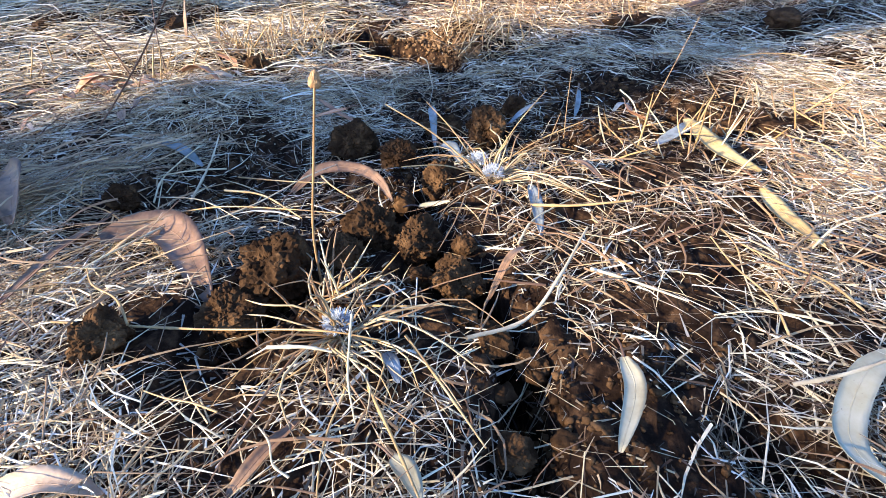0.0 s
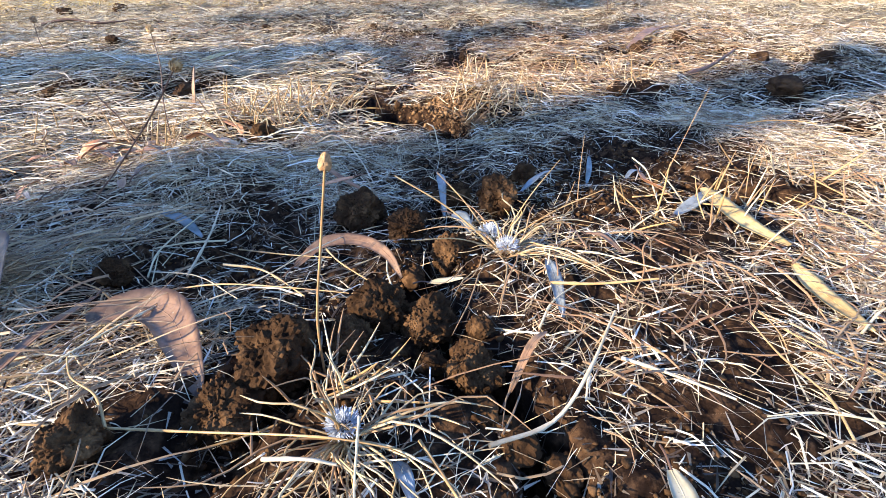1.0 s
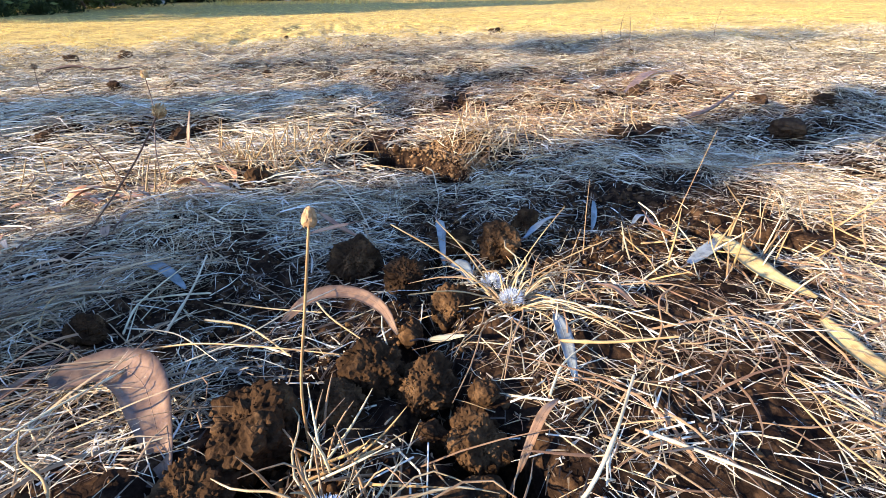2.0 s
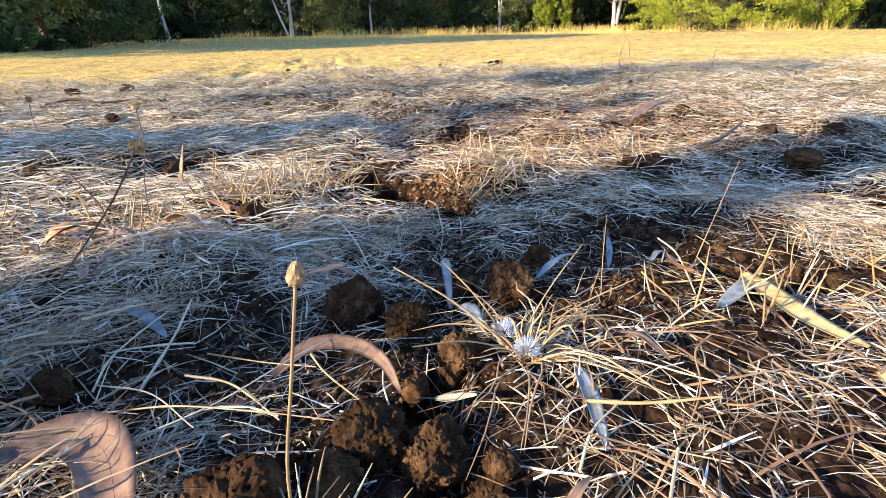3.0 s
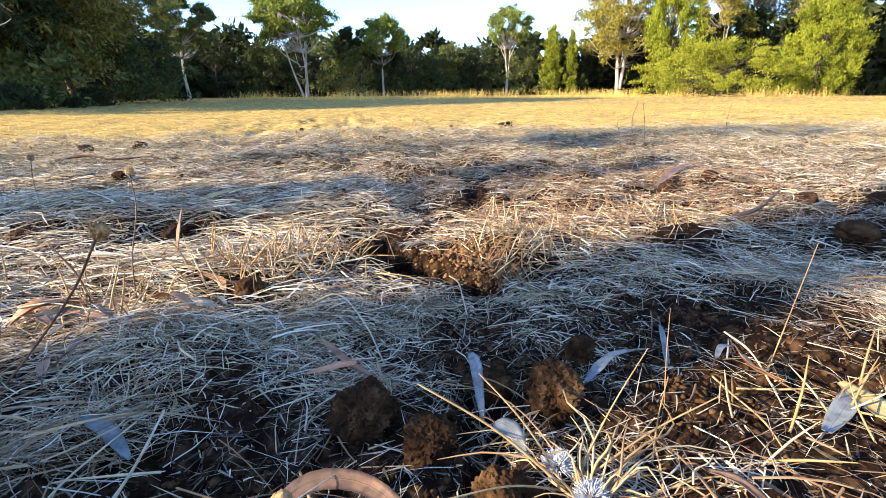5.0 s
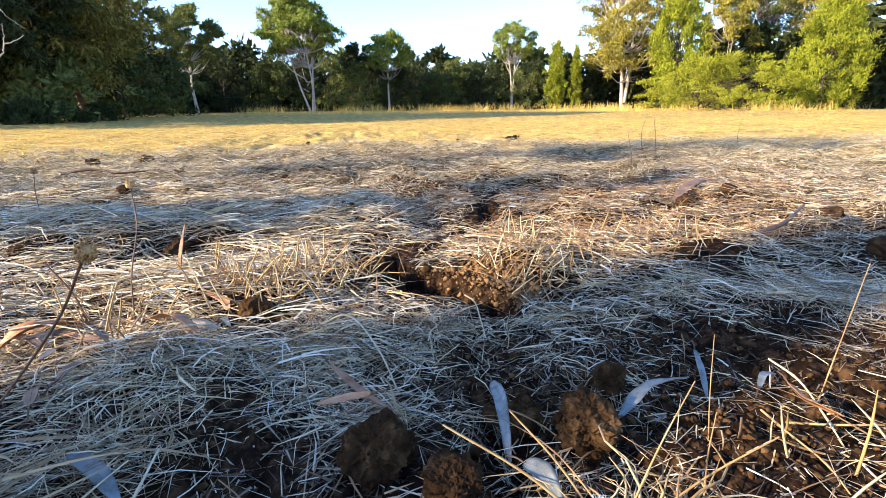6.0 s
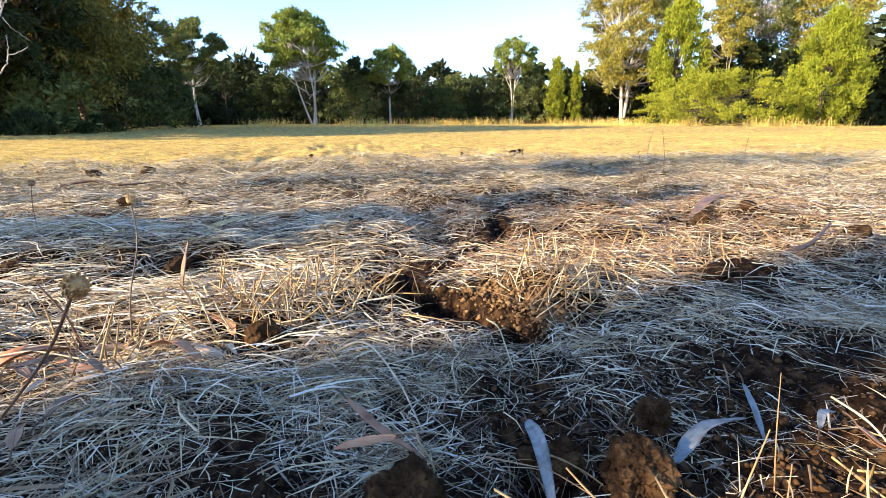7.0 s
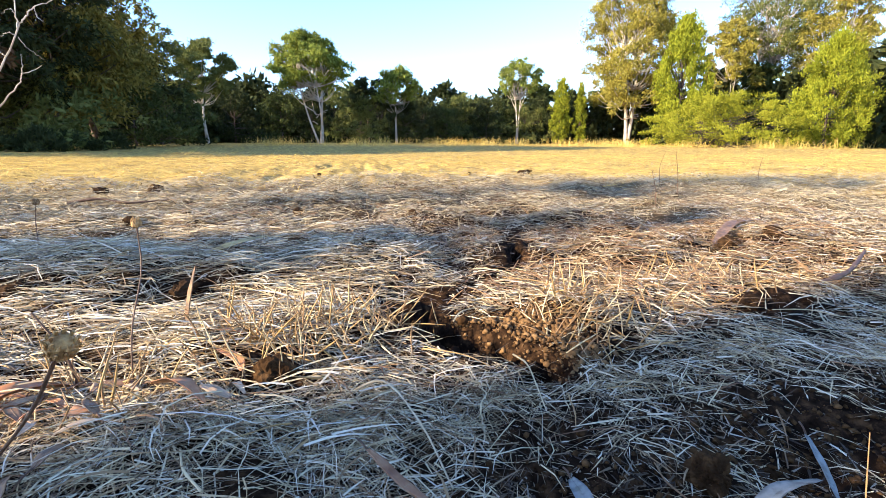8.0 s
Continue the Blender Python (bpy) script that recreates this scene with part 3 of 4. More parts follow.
CLODS = [(-0.032, 0.825, 0.072), (-0.07, 0.782, 0.052), (0.034, 0.852, 0.045), (0.066, 0.882, 0.054), (0.106, 0.857, 0.05),
         (0.133, 0.786, 0.046), (0.060, 1.097, 0.058), (0.116, 1.045, 0.048), (0.158, 0.965, 0.048), (-0.163, 0.757, 0.042), (0.248, 1.085, 0.052),
         (-0.215, 1.00, 0.034), (0.20, 1.13, 0.04), (-0.085, 1.372, 0.042), (0.318, 1.165, 0.036)]
for k, (cx, cy, cs) in enumerate(CLODS):
    clod(cx, cy, cs * 1.06, k + 1, sink=0.2, flat=0.9)
for k, (cx, cy, cs) in enumerate(FAR_CLODS):
    clod(cx, cy, cs * (0.62 if cx > 0.5 else 0.75 if cy < 2.5 else 0.65 if cy < 3.3 else 0.55), k + 21, sink=0.2, flat=0.7, stretch=1.25, mat=CLOD_DARK)
for k in range(34):
    pts = CRACKS[k % 3][0]
    i = int(rng.integers(0, len(pts) - 1))
    f = rng.random()
    cx = pts[i][0] * (1 - f) + pts[i + 1][0] * f + rng.normal(0, 0.02)
    cy = pts[i][1] * (1 - f) + pts[i + 1][1] * f + rng.normal(0, 0.02)
    clod(cx, cy, float(rng.uniform(0.014, 0.032)), 40 + k)


small = [clod(-0.7 + 0.5 * k, 2.55 + 0.2 * k, 0.042, 90 + k, sink=0.02, flat=0.75, mat=CLOD_DARK) for k in range(4)]
for k in range(44):
    cx, cy = rng.uniform(-2.2, 3.4), 2.0 + 3.2 * rng.random() ** 1.1
    m = pose(cx, cy, float(height(cx, cy)) + 0.002, 0, 0, rng.uniform(0, 360))
    copy_thing(small[k % 4], m @ Matrix.Diagonal((*([rng.uniform(0.4, 0.9)] * 3), 1)))


# ---- trees ----
def leaves(centres, radii, counts, size, droop, up=0.0, flat=1.0):
    """Leaf blades on twigs gathered in clumps; droop pulls their tips down, up lifts them."""
    vs, fs, base = [], [], 0
    for c, r, n in zip(centres, radii, counts):
        twigs = max(3, n // 34)
        t = rng.normal(size=(twigs, 3))
        t[:, 2] = t[:, 2] * 0.8 + 0.35
        t /= np.linalg.norm(t, axis=1, keepdims=True)
        t *= rng.uniform(0.3, 0.95, (twigs, 1)) * r
        own = rng.integers(0, twigs, n)
        reach = rng.uniform(0.14, 0.27, twigs)[own] * r
        d = t[own] + rng.normal(size=(n, 3)) * reach[:, None] * [1, 1, 0.8]
        p = c + d * [1, 1, flat]
        d = d / (np.linalg.norm(d, axis=1, keepdims=True) + 1e-9)
        ax = rng.normal(size=(n, 3)) * 0.6 + d * 0.5
        ax[:, 2] += up - droop
        ax /= np.linalg.norm(ax, axis=1, keepdims=True)
        side = np.cross(ax, rng.normal(size=(n, 3)))
        side /= np.linalg.norm(side, axis=1, keepdims=True)
        nor = np.cross(ax, side)
        L = size[0] * rng.uniform(0.6, 1.3, (n, 1))
        w = size[1] * rng.uniform(0.7, 1.2, (n, 1))
        v = np.stack([p, p + ax * L * 0.45 + side * w * 0.5 + nor * w * 0.2, p + ax * L, p + ax * L * 0.45 - side * w * 0.5 + nor * w * 0.2], 1)
        b = base + np.arange(n)[:, None] * 4
        fs.append(np.concatenate([b + [[0, 1, 2]], b + [[0, 2, 3]]]))
        vs.append(v.reshape(-1, 3))
        base += 4 * n
    return np.concatenate(vs), np.concatenate(fs)


def tree(x, y, tall, crown_r, crown_from, clumps, per, leaf, foliage, bark, name="gum_tree", label="", category="tree", group="",
         stems=1, lean=0.0, droop=0.5, up=0.0, trunk_r=None, shape="round", flat=0.75, dead=0, clump_r=None, sway=1.0, spread=0.25):
    """shape round: clumps over a domed crown on limbs; column: clumps up a tapering cone; dome: a bush to the ground."""
    root = new(name)
    z0 = float(height(x, y)) - 0.05
    root.location = (x, y, z0)
    trunk_r = trunk_r or tall * 0.018
    cz0 = crown_from * tall
    if not clump_r:
        clumps = int(clumps * 2.2)
    centres, radii = [], []
    for k in range(clumps):
        f = (k + rng.random()) / clumps
        a = k * 2.399 + rng.normal(0, 0.4)
        if shape == "column":
            zz = cz0 + (tall - cz0) * f ** 0.85
            rr = crown_r * (1 - f) ** 0.6 * min(1, 0.45 + 2.2 * f) * rng.uniform(0.45, 0.95)
        elif shape == "dome":
            zz = cz0 + (tall - cz0) * f
            rr = crown_r * math.sqrt(max(0.02, 1 - f**2.2)) * rng.uniform(0.12, 1.0)
        else:
            if rng.random() < 0.12:
                continue
            up_share = 1 - 1.75 * f
            ring = math.sqrt(max(0.0, 1 - up_share**2)) * rng.uniform(0.35, 1.0) + 0.05
            zz = (cz0 + tall) / 2 + (tall - cz0) / 2 * up_share * rng.uniform(0.7, 1.0)
            rr = crown_r * ring
        centres.append(np.array([rr * math.cos(a) + lean * zz / tall, rr * math.sin(a), zz]))
        radii.append((clump_r or crown_r * 0.225) * rng.uniform(0.65, 1.25))
    per = int(per * 0.95)
    clumps = len(centres)
    counts = [max(20, int(1.2 * per * r * r / (crown_r * 0.25) ** 2)) for r in radii] if not clump_r else [per] * clumps
    pieces = []
    for s in range(stems):
        a = s * 2.1 + 0.7
        top = np.array([lean * 0.7 + (spread * crown_r * math.cos(a) if stems > 1 else 0), spread * crown_r * math.sin(a) if stems > 1 else 0,
                        cz0 + 0.55 * (tall - cz0)])
        apart = 0.14 if shape == "dome" else 0.06
        foot = np.array([apart * s * math.cos(a), apart * s * math.sin(a), -0.1])
        mid = foot * 0.6 + top * 0.4 + sway * rng.normal(0, 0.05 * tall * 0.4, 3) * [1, 1, 0]
        ln = spline([foot, mid, top], 9)
        pieces.append(tube(ln, np.linspace(trunk_r, trunk_r * 0.3, 9) / math.sqrt(stems), 8))
        for k in range(s, clumps, stems):
            if shape == "column" and k % 3:
                continue
            c = centres[k]
            start = ln[int(np.clip(np.searchsorted(ln[:, 2], c[2] * 0.62), 1, 7))]
            m = (start + c) / 2 + rng.normal(0, 0.06 * crown_r, 3) - [0, 0, 0.08 * crown_r]
            pieces.append(tube(spline([start, m, c], 5), np.linspace(trunk_r * 0.26, trunk_r * 0.05, 5), 4))
    for k in range(dead):
        a, zz = rng.uniform(0, 6.28), rng.uniform(0.15, 0.6) * tall
        d = np.array([math.cos(a), math.sin(a), rng.uniform(0.0, 0.9)]) * crown_r * rng.uniform(0.5, 0.95)
        st = np.array([lean * zz / tall, 0, zz])
        pieces.append(tube(spline([st, st + d * 0.5 + rng.normal(0, 0.15, 3), st + d], 7), np.linspace(trunk_r * 0.25, trunk_r * 0.05, 7), 5))
    v, f = joined(pieces)
    part("trunk", mesh_from("trunk", v, f, bark, smooth=True), root, "trunk with spreading limbs")
    v, f = leaves(centres, radii, counts, leaf, droop, up, flat)
    part("crown", mesh_from("crown", v, f, foliage), root)
    return tagged(root, label, category, group)


GUM_LEAF, CYP_LEAF = (0.17, 0.07), (0.14, 0.055)
WOOD = "trees round the paddock"
tree(-1.83, 31.8, 6.35, 1.95, 0.42, 56, 330, GUM_LEAF, GUM_LIGHT, BARK, label="spreading gum tree with a pale forked trunk", group=WOOD, stems=4, dead=10, spread=0.5, trunk_r=0.15, lean=-0.7, sway=1.6)
tree(-7.6, 29.8, 5.4, 1.5, 0.38, 30, 260, GUM_LEAF, GUM, BARK, label="slender gum tree with a pale trunk", group=WOOD)
tree(-8.4, 25.4, 5.0, 1.8, 0.2, 24, 240, GUM_LEAF, GUM, BARK_DARK, label="dark green bushy gum tree in shade", group=WOOD)
# near-black leaf colour stands in for the shade on this tree
tree(-9.0, 14.6, 7.5, 2.7, 0.0, 62, 330, GUM_LEAF, SHADED_LEAF, BARK_DARK, label="large gum tree darkened as in shade, with dead pale branches", group=WOOD, dead=10)
tree(-8.4, 17.6, 6.0, 2.4, 0.0, 56, 310, GUM_LEAF, SUNLIT_LEAF, BARK_DARK, label="dense gum tree with drooping foliage", group=WOOD, dead=6)
tree(-9.2, 21.4, 7.0, 2.5, 0.0, 48, 280, GUM_LEAF, SUNLIT_LEAF, BARK_DARK, label="dense dark gum tree at the paddock edge", group=WOOD, dead=4)
tree(-8.0, 12.3, 6.0, 1.5, 0.15, 26, 280, GUM_LEAF, RUSSET_LEAF, BARK_DARK, label="gum tree with dead russet foliage", group=WOOD)
dead_root = new("dead_sapling")
dead_root.location = (-4.95, 8.3, float(height(-4.95, 8.3)))
CROOKED = [[(0, 0, -0.05), (0.2, 0.15, 0.3), (0.22, 0.18, 0.66), (0.43, 0.3, 1.2), (0.57, 0.38, 1.53), (0.65, 0.42, 1.75), (0.65, 0.43, 1.92), (0.67, 0.44, 2.4)],
         [(0.65, 0.43, 1.74), (0.73, 0.47, 1.88), (0.84, 0.5, 2.02), (0.98, 0.6, 2.12), (1.2, 0.7, 2.35)],
         [(0.2, 0.15, 0.5), (0.38, 0.27, 0.74), (0.47, 0.32, 0.87), (0.58, 0.39, 1.03), (0.61, 0.41, 1.14), (0.74, 0.48, 1.22), (0.81, 0.51, 1.28)],
         [(0.63, 0.42, 1.62), (0.7, 0.4, 1.52), (0.77, 0.49, 1.43), (0.84, 0.53, 1.37)], [(0.65, 0.43, 1.9), (0.6, 0.4, 1.96), (0.52, 0.35, 1.88)],
         [(0.61, 0.41, 1.14), (0.65, 0.38, 1.28), (0.63, 0.42, 1.4)], [(0.62, 0.41, 1.64), (0.54, 0.37, 1.66), (0.43, 0.3, 1.56)],
         [(0.84, 0.5, 2.02), (0.86, 0.5, 1.9), (0.92, 0.52, 1.84)], [(0.5, 0.34, 1.35), (0.4, 0.36, 1.45), (0.36, 0.3, 1.6)]]
for k, line in enumerate(CROOKED):
    thick = 0.017 if k == 0 else 0.012 if k < 3 else 0.006
    line = spline(line, 24)
    line = line + rng.normal(0, 0.006, line.shape)
    part("trunk" if k == 0 else "branch", mesh_from("branch", *tube(line, np.linspace(thick, thick * 0.35, 24), 6), BARK, smooth=True), dead_root)
tagged(dead_root, "bare dead sapling with crooked pale branches", "tree", WOOD)
tree(2.9, 33.7, 4.7, 1.7, 0.5, 24, 260, GUM_LEAF, GUM_LIGHT, BARK, label="small gum tree with a flat crown", group=WOOD)
tree(1.2, 34.5, 4.2, 1.6, 0.4, 16, 240, GUM_LEAF, SHADED_LEAF, BARK_DARK, label="dark rounded tree in the far row", group=WOOD)
tree(11.5, 34.9, 5.6, 1.7, 0.58, 20, 260, GUM_LEAF, GUM_LIGHT, BARK, label="open gum tree with a high crown", group=WOOD, stems=2)
tree(14.25, 33.9, 4.1, 0.85, 0.03, 60, 170, CYP_LEAF, CYPRESS, BARK_DARK, "cypress_tree", "narrow bright green cypress tree", "tree", WOOD,
     shape="column", droop=0, up=1.3, clump_r=0.3, flat=2.0)
tree(15.45, 33.4, 3.7, 0.5, 0.03, 46, 130, CYP_LEAF, CYPRESS, BARK_DARK, "cypress_tree", "thin green cypress tree", "tree", WOOD,
     shape="column", droop=0, up=1.3, clump_r=0.22, flat=2.2)
tree(19.2, 33.6, 12.2, 3.5, 0.06, 74, 480, GUM_LEAF, GUM_GOLD, BARK, label="tall gum tree with golden drooping leaves", group=WOOD, droop=0.9, stems=2)
tree(17.3, 25.4, 6.3, 2.0, 0.05, 120, 250, CYP_LEAF, CYPRESS, BARK_DARK, "cypress_tree", "broad bright green cypress tree in sun", "tree", WOOD,
     shape="column", droop=0, up=1.3, clump_r=0.36, flat=2.0)
tree(24.4, 29.9, 7.6, 1.8, 0.40, 26, 320, GUM_LEAF, GUM_GOLD, BARK, label="golden gum tree with a leaning pale trunk", group=WOOD, lean=-0.8)
tree(15.6, 20.1, 2.1, 3.5, 0.08, 130, 220, (0.10, 0.034), BUSH, BARK_DARK, "round_bush", "wide rounded yellow-green bush with bare lower twigs", "bush", WOOD,
     shape="dome", droop=0, up=0.5, stems=5, clump_r=0.42, flat=0.7)
tree(20.2, 19.3, 4.5, 2.1, 0.02, 120, 290, (0.11, 0.04), CYPRESS, BARK_DARK, "cypress_tree", "spreading green conifer in sun", "tree", WOOD,
     shape="column", droop=0, up=1.1, clump_r=0.36, flat=1.6)
tree(28.3, 31.9, 12.0, 3.6, 0.3, 60, 340, GUM_LEAF, GUM, BARK, label="tall open gum tree with pale limbs", group=WOOD, stems=3, dead=6)
tree(29.5, 27.8, 9.6, 2.7, 0.3, 46, 340, GUM_LEAF, GUM_GOLD, BARK, label="tall golden gum tree behind a conifer", group=WOOD, stems=2)
tree(28.4, 22.5, 4.8, 1.6, 0.2, 24, 240, GUM_LEAF, GUM_GOLD, BARK, label="small gum tree at the paddock edge", group=WOOD)
for k, (bx, by, bt) in enumerate([(-7.1, 34.1, 3.3), (-4.4, 34.5, 3.0), (-2.6, 36.2, 3.4), (0.6, 33.8, 2.7), (3.6, 34.6, 2.6), (6.7, 36.2, 2.8),
                                  (9.4, 35.6, 2.9), (12.4, 35.7, 2.8), (16.8, 36.0, 3.0), (-9.8, 30.5, 3.4), (5.2, 37.5, 3.2), (8.2, 38.0, 3.4),
                                  (23.5, 30.5, 3.2), (26.0, 26.0, 3.0), (19.5, 38.0, 4.0), (23.0, 36.0, 4.2), (27.0, 34.0, 4.0), (31.0, 30.0, 4.0), (33.0, 25.0, 3.8),
                                  (-12.5, 24.0, 4.0), (-12.0, 18.0, 3.6), (-7.6, 20.6, 2.6), (-8.2, 23.4, 2.8), (-7.9, 15.4, 1.7), (14.5, 38.5, 3.4), (11.0, 39.0, 3.4), (2.0, 38.0, 3.4), (-1.0, 38.5, 3.6), (-5.0, 38.0, 3.8), (-10.5, 27.0, 3.4)]):
    tree(bx, by, bt, 2.2, 0.02, 30, 120, (0.2, 0.08), (SHADED_LEAF, SCRUB_LEAF, SHADED_LEAF, GUM)[k % 4], BARK_DARK, "shrub", "dense dark green shrub below the trees", "shrub", "shrubs along the far edge",
         shape="dome", droop=0.1, up=0.2, clump_r=0.7)
for bx, by in [(-6.8, 13.3), (-6.9, 14.6), (-7.6, 12.6), (-6.7, 16.2)]:
    tree(bx, by, 0.42, 0.8, 0.05, 16, 160, (0.12, 0.03), SHADED_LEAF, BARK_DARK, "shrub", "low grey green shrub darkened as in shade", "shrub", "low shrubs at the edge",
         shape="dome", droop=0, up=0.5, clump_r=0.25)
# dense thicket closing the view behind the trees
for k in range(30):
    f = k / 29
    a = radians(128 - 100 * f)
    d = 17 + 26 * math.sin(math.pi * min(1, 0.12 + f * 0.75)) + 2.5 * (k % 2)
    tree(0.3 + d * math.cos(a), 0.8 + d * math.sin(a), 3.0 + 0.5 * (k % 3) + 1.0 * f, 2.2, 0.0, 32, 62, (0.56, 0.3), (SHADED_LEAF, SCRUB_LEAF)[k % 2], BARK_DARK, "shrub",
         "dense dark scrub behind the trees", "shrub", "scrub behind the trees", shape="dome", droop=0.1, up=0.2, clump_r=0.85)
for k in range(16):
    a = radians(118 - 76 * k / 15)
    tree(0.3 + 40.5 * math.cos(a), 0.8 + 40.5 * math.sin(a), 2.3, 2.6, -0.04, 24, 60, (0.5, 0.3), SHADED_LEAF, BARK_DARK, "shrub",
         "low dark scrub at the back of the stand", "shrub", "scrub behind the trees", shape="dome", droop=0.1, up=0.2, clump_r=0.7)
rng = np.random.default_rng(21)
# gums behind the walker that shade and dapple the ground
tree(-8.02, -0.98, 10.0, 2.2, 0.6, 16, 160, (0.24, 0.07), GUM, BARK, label="tall gum tree shading the ground with its trunk", group=WOOD, trunk_r=0.26, sway=0.0)
tree(-9.0, -0.25, 3.9, 0.33, 0.58, 14, 60, (0.16, 0.05), GUM, BARK, label="young gum tree casting broken shade", group=WOOD, trunk_r=0.03, sway=0.3)
tree(-13.3, -0.5, 6.6, 0.5, 0.8, 5, 34, (0.2, 0.06), GUM, BARK, label="gum tree casting dappled shade", group=WOOD)
tree(-17.5, -4.7, 7.4, 1.1, 0.55, 5, 40, (0.24, 0.07), GUM, BARK, label="gum tree casting dappled shade", group=WOOD)

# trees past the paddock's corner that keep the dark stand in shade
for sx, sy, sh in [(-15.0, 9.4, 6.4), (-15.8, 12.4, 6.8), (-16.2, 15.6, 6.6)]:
    tree(sx, sy, sh, 2.5, 0.04, 30, 70, (0.42, 0.2), SHADED_LEAF, BARK_DARK, label="dark gum tree shading the paddock corner", group=WOOD)

LEAF_TAN = material("tan_leaf", [(0.36, 0.22, 0.12), (0.52, 0.36, 0.22), (0.6, 0.45, 0.3)], rough=0.55, scale=40, bump=0.3, bump_scale=90, translucent=0.12)


rng = np.random.default_rng(31)


# ---- fallen gum leaves ----
def gum_leaf(spine, width, mat, label, cup=0.25, lean=0.0, twist=0.0, group="fallen gum leaves"):
    """A curved leaf blade of real thickness along spine, with its midrib and stalk. lean tips it about its length."""
    p = spline(spine, 15)
    t = np.gradient(p, axis=0)
    t /= np.linalg.norm(t, axis=1, keepdims=True)
    s = np.linspace(0, 1, 15)
    w = width * np.clip(np.sin(np.pi * (0.04 + 0.94 * s) ** 0.85), 0.06, 1) ** 0.6 * 0.38
    side = np.cross(t, [0, 0, 1.0])
    side /= np.linalg.norm(side, axis=1, keepdims=True)
    nor = np.cross(side, t)
    a = radians(lean) + np.radians(twist) * (s - 0.5)
    u = side * np.cos(a)[:, None] + nor * np.sin(a)[:, None]
    v = np.cross(u, t)
    c = np.array([-1, -0.55, 0, 0.55, 1])
    wav = 0.06 * np.sin(s * 17 + len(label))[:, None] * c[None] ** 3
    shape = p[:, None] + u[:, None] * (c[None, :, None] * w[:, None, None]) + v[:, None] * ((cup * c**2 + wav)[:, :, None] * w[:, None, None])
    under = shape - v[:, None] * 0.0007
    n, m = 15, 5
    V = np.concatenate([shape.reshape(-1, 3), under.reshape(-1, 3)])
    F = []
    for i in range(n - 1):
        for j in range(m - 1):
            k = i * m + j
            F.append((k, k + 1, k + m + 1, k + m))
            k += n * m
            F.append((k, k + m, k + m + 1, k + 1))
        for j in (0, m - 1):
            k = i * m + j
            F.append((k, k + m, k + m + n * m, k + n * m))
    F += [(j, j + 1, j + 1 + n * m, j + n * m) for j in range(m - 1)]
    F += [(k, k + 1, k + 1 + n * m, k + n * m) for k in range((n - 1) * m, n * m - 1)]
    ob = tagged(new("fallen_leaf", mesh_from("fallen_leaf", V, F, mat, smooth=True)), label, "leaf", group)
    part("midrib", mesh_from("midrib", *tube(p, np.linspace(0.0005, 0.0002, 15), 5), mat, smooth=True), ob)
    st = p[0] - t[0] * 0.018
    part("leaf_stalk", mesh_from("leaf_stalk", *tube(spline([p[0], (p[0] + st) / 2 + [0, 0, 0.002], st], 5), 0.0009, 5), BROWN_STALK, smooth=True), ob)
    return ob


def on(points, lift=0.005):
    """Plan points laid on the ground, lifted a little; a third number adds to the lift."""
    return [(q[0], q[1], max(float(height(q[0], q[1])), -0.02) + lift + (q[2] if len(q) > 2 else 0)) for q in points]


gum_leaf([(-0.022, 0.975, -0.004), (0.010, 0.995, 0.010), (0.049, 0.985, 0.015), (0.078, 0.952, 0.014), (0.090, 0.915, 0.004)], 0.020, LEAF_BROWN,
         "brown curled gum leaf arched over the clods", cup=0.15, lean=-28)
gum_leaf(on([(-0.212, 0.915), (-0.170, 0.928, 0.004), (-0.134, 0.900, 0.005), (-0.110, 0.852, 0.003), (-0.090, 0.80)], 0.014), 0.054, LEAF_BROWN,
         "broad brown dead leaf curled on the straw", cup=0.35, lean=-12)
gum_leaf(on([(0.522, 1.02), (0.510, 0.965, 0.01), (0.505, 0.91, 0.004), (0.512, 0.86)], 0.016), 0.030, LEAF_YELLOW,
         "long yellow gum leaf lying across straw", cup=0.06, lean=-14)
gum_leaf(on([(0.496, 0.835), (0.486, 0.79, 0.004), (0.478, 0.73)], 0.012), 0.024, LEAF_YELLOW, "pale yellow gum leaf half under straw", cup=0.06, lean=-14)
gum_leaf(on([(0.249, 0.905), (0.240, 0.865, 0.003), (0.228, 0.815)], 0.012), 0.018, LEAF_GREY, "pale grey weathered gum leaf", cup=0.3)
gum_leaf(on([(0.228, 0.65), (0.222, 0.622, 0.004), (0.190, 0.583)], 0.014), 0.020, LEAF_CREAM, "cream curved gum leaf beside the crack", cup=0.3, lean=-10)
gum_leaf(on([(0.432, 0.612), (0.390, 0.600, 0.006), (0.355, 0.574, 0.008), (0.344, 0.550, 0.006), (0.352, 0.515)], 0.014), 0.027, LEAF_CREAM,
         "large cream sickle-shaped gum leaf with dark specks", cup=0.12)
gum_leaf(on([(-0.215, 0.952), (-0.236, 0.894, 0.008), (-0.246, 0.845, 0.008), (-0.262, 0.80)], 0.016), 0.014, LEAF_BROWN, "narrow tan dead leaf on straw", cup=0.3)
gum_leaf(on([(-0.20, 0.635), (-0.157, 0.638, 0.006), (-0.122, 0.626)], 0.008), 0.024, LEAF_TAN, "crumpled tan dead leaf", cup=0.6, twist=60)
gum_leaf(on([(-0.365, 1.06), (-0.318, 1.01, 0.02), (-0.300, 0.945)], 0.022), 0.05, LEAF_BROWN, "crumpled brown dead leaf in the straw", cup=0.5, lean=-15)
gum_leaf(on([(0.181, 1.16, 0.016), (0.178, 1.12, 0.02), (0.168, 1.06, 0.0)], 0.012), 0.017, LEAF_GREY, "grey gum leaf hanging into the crack", cup=0.25, lean=-30)
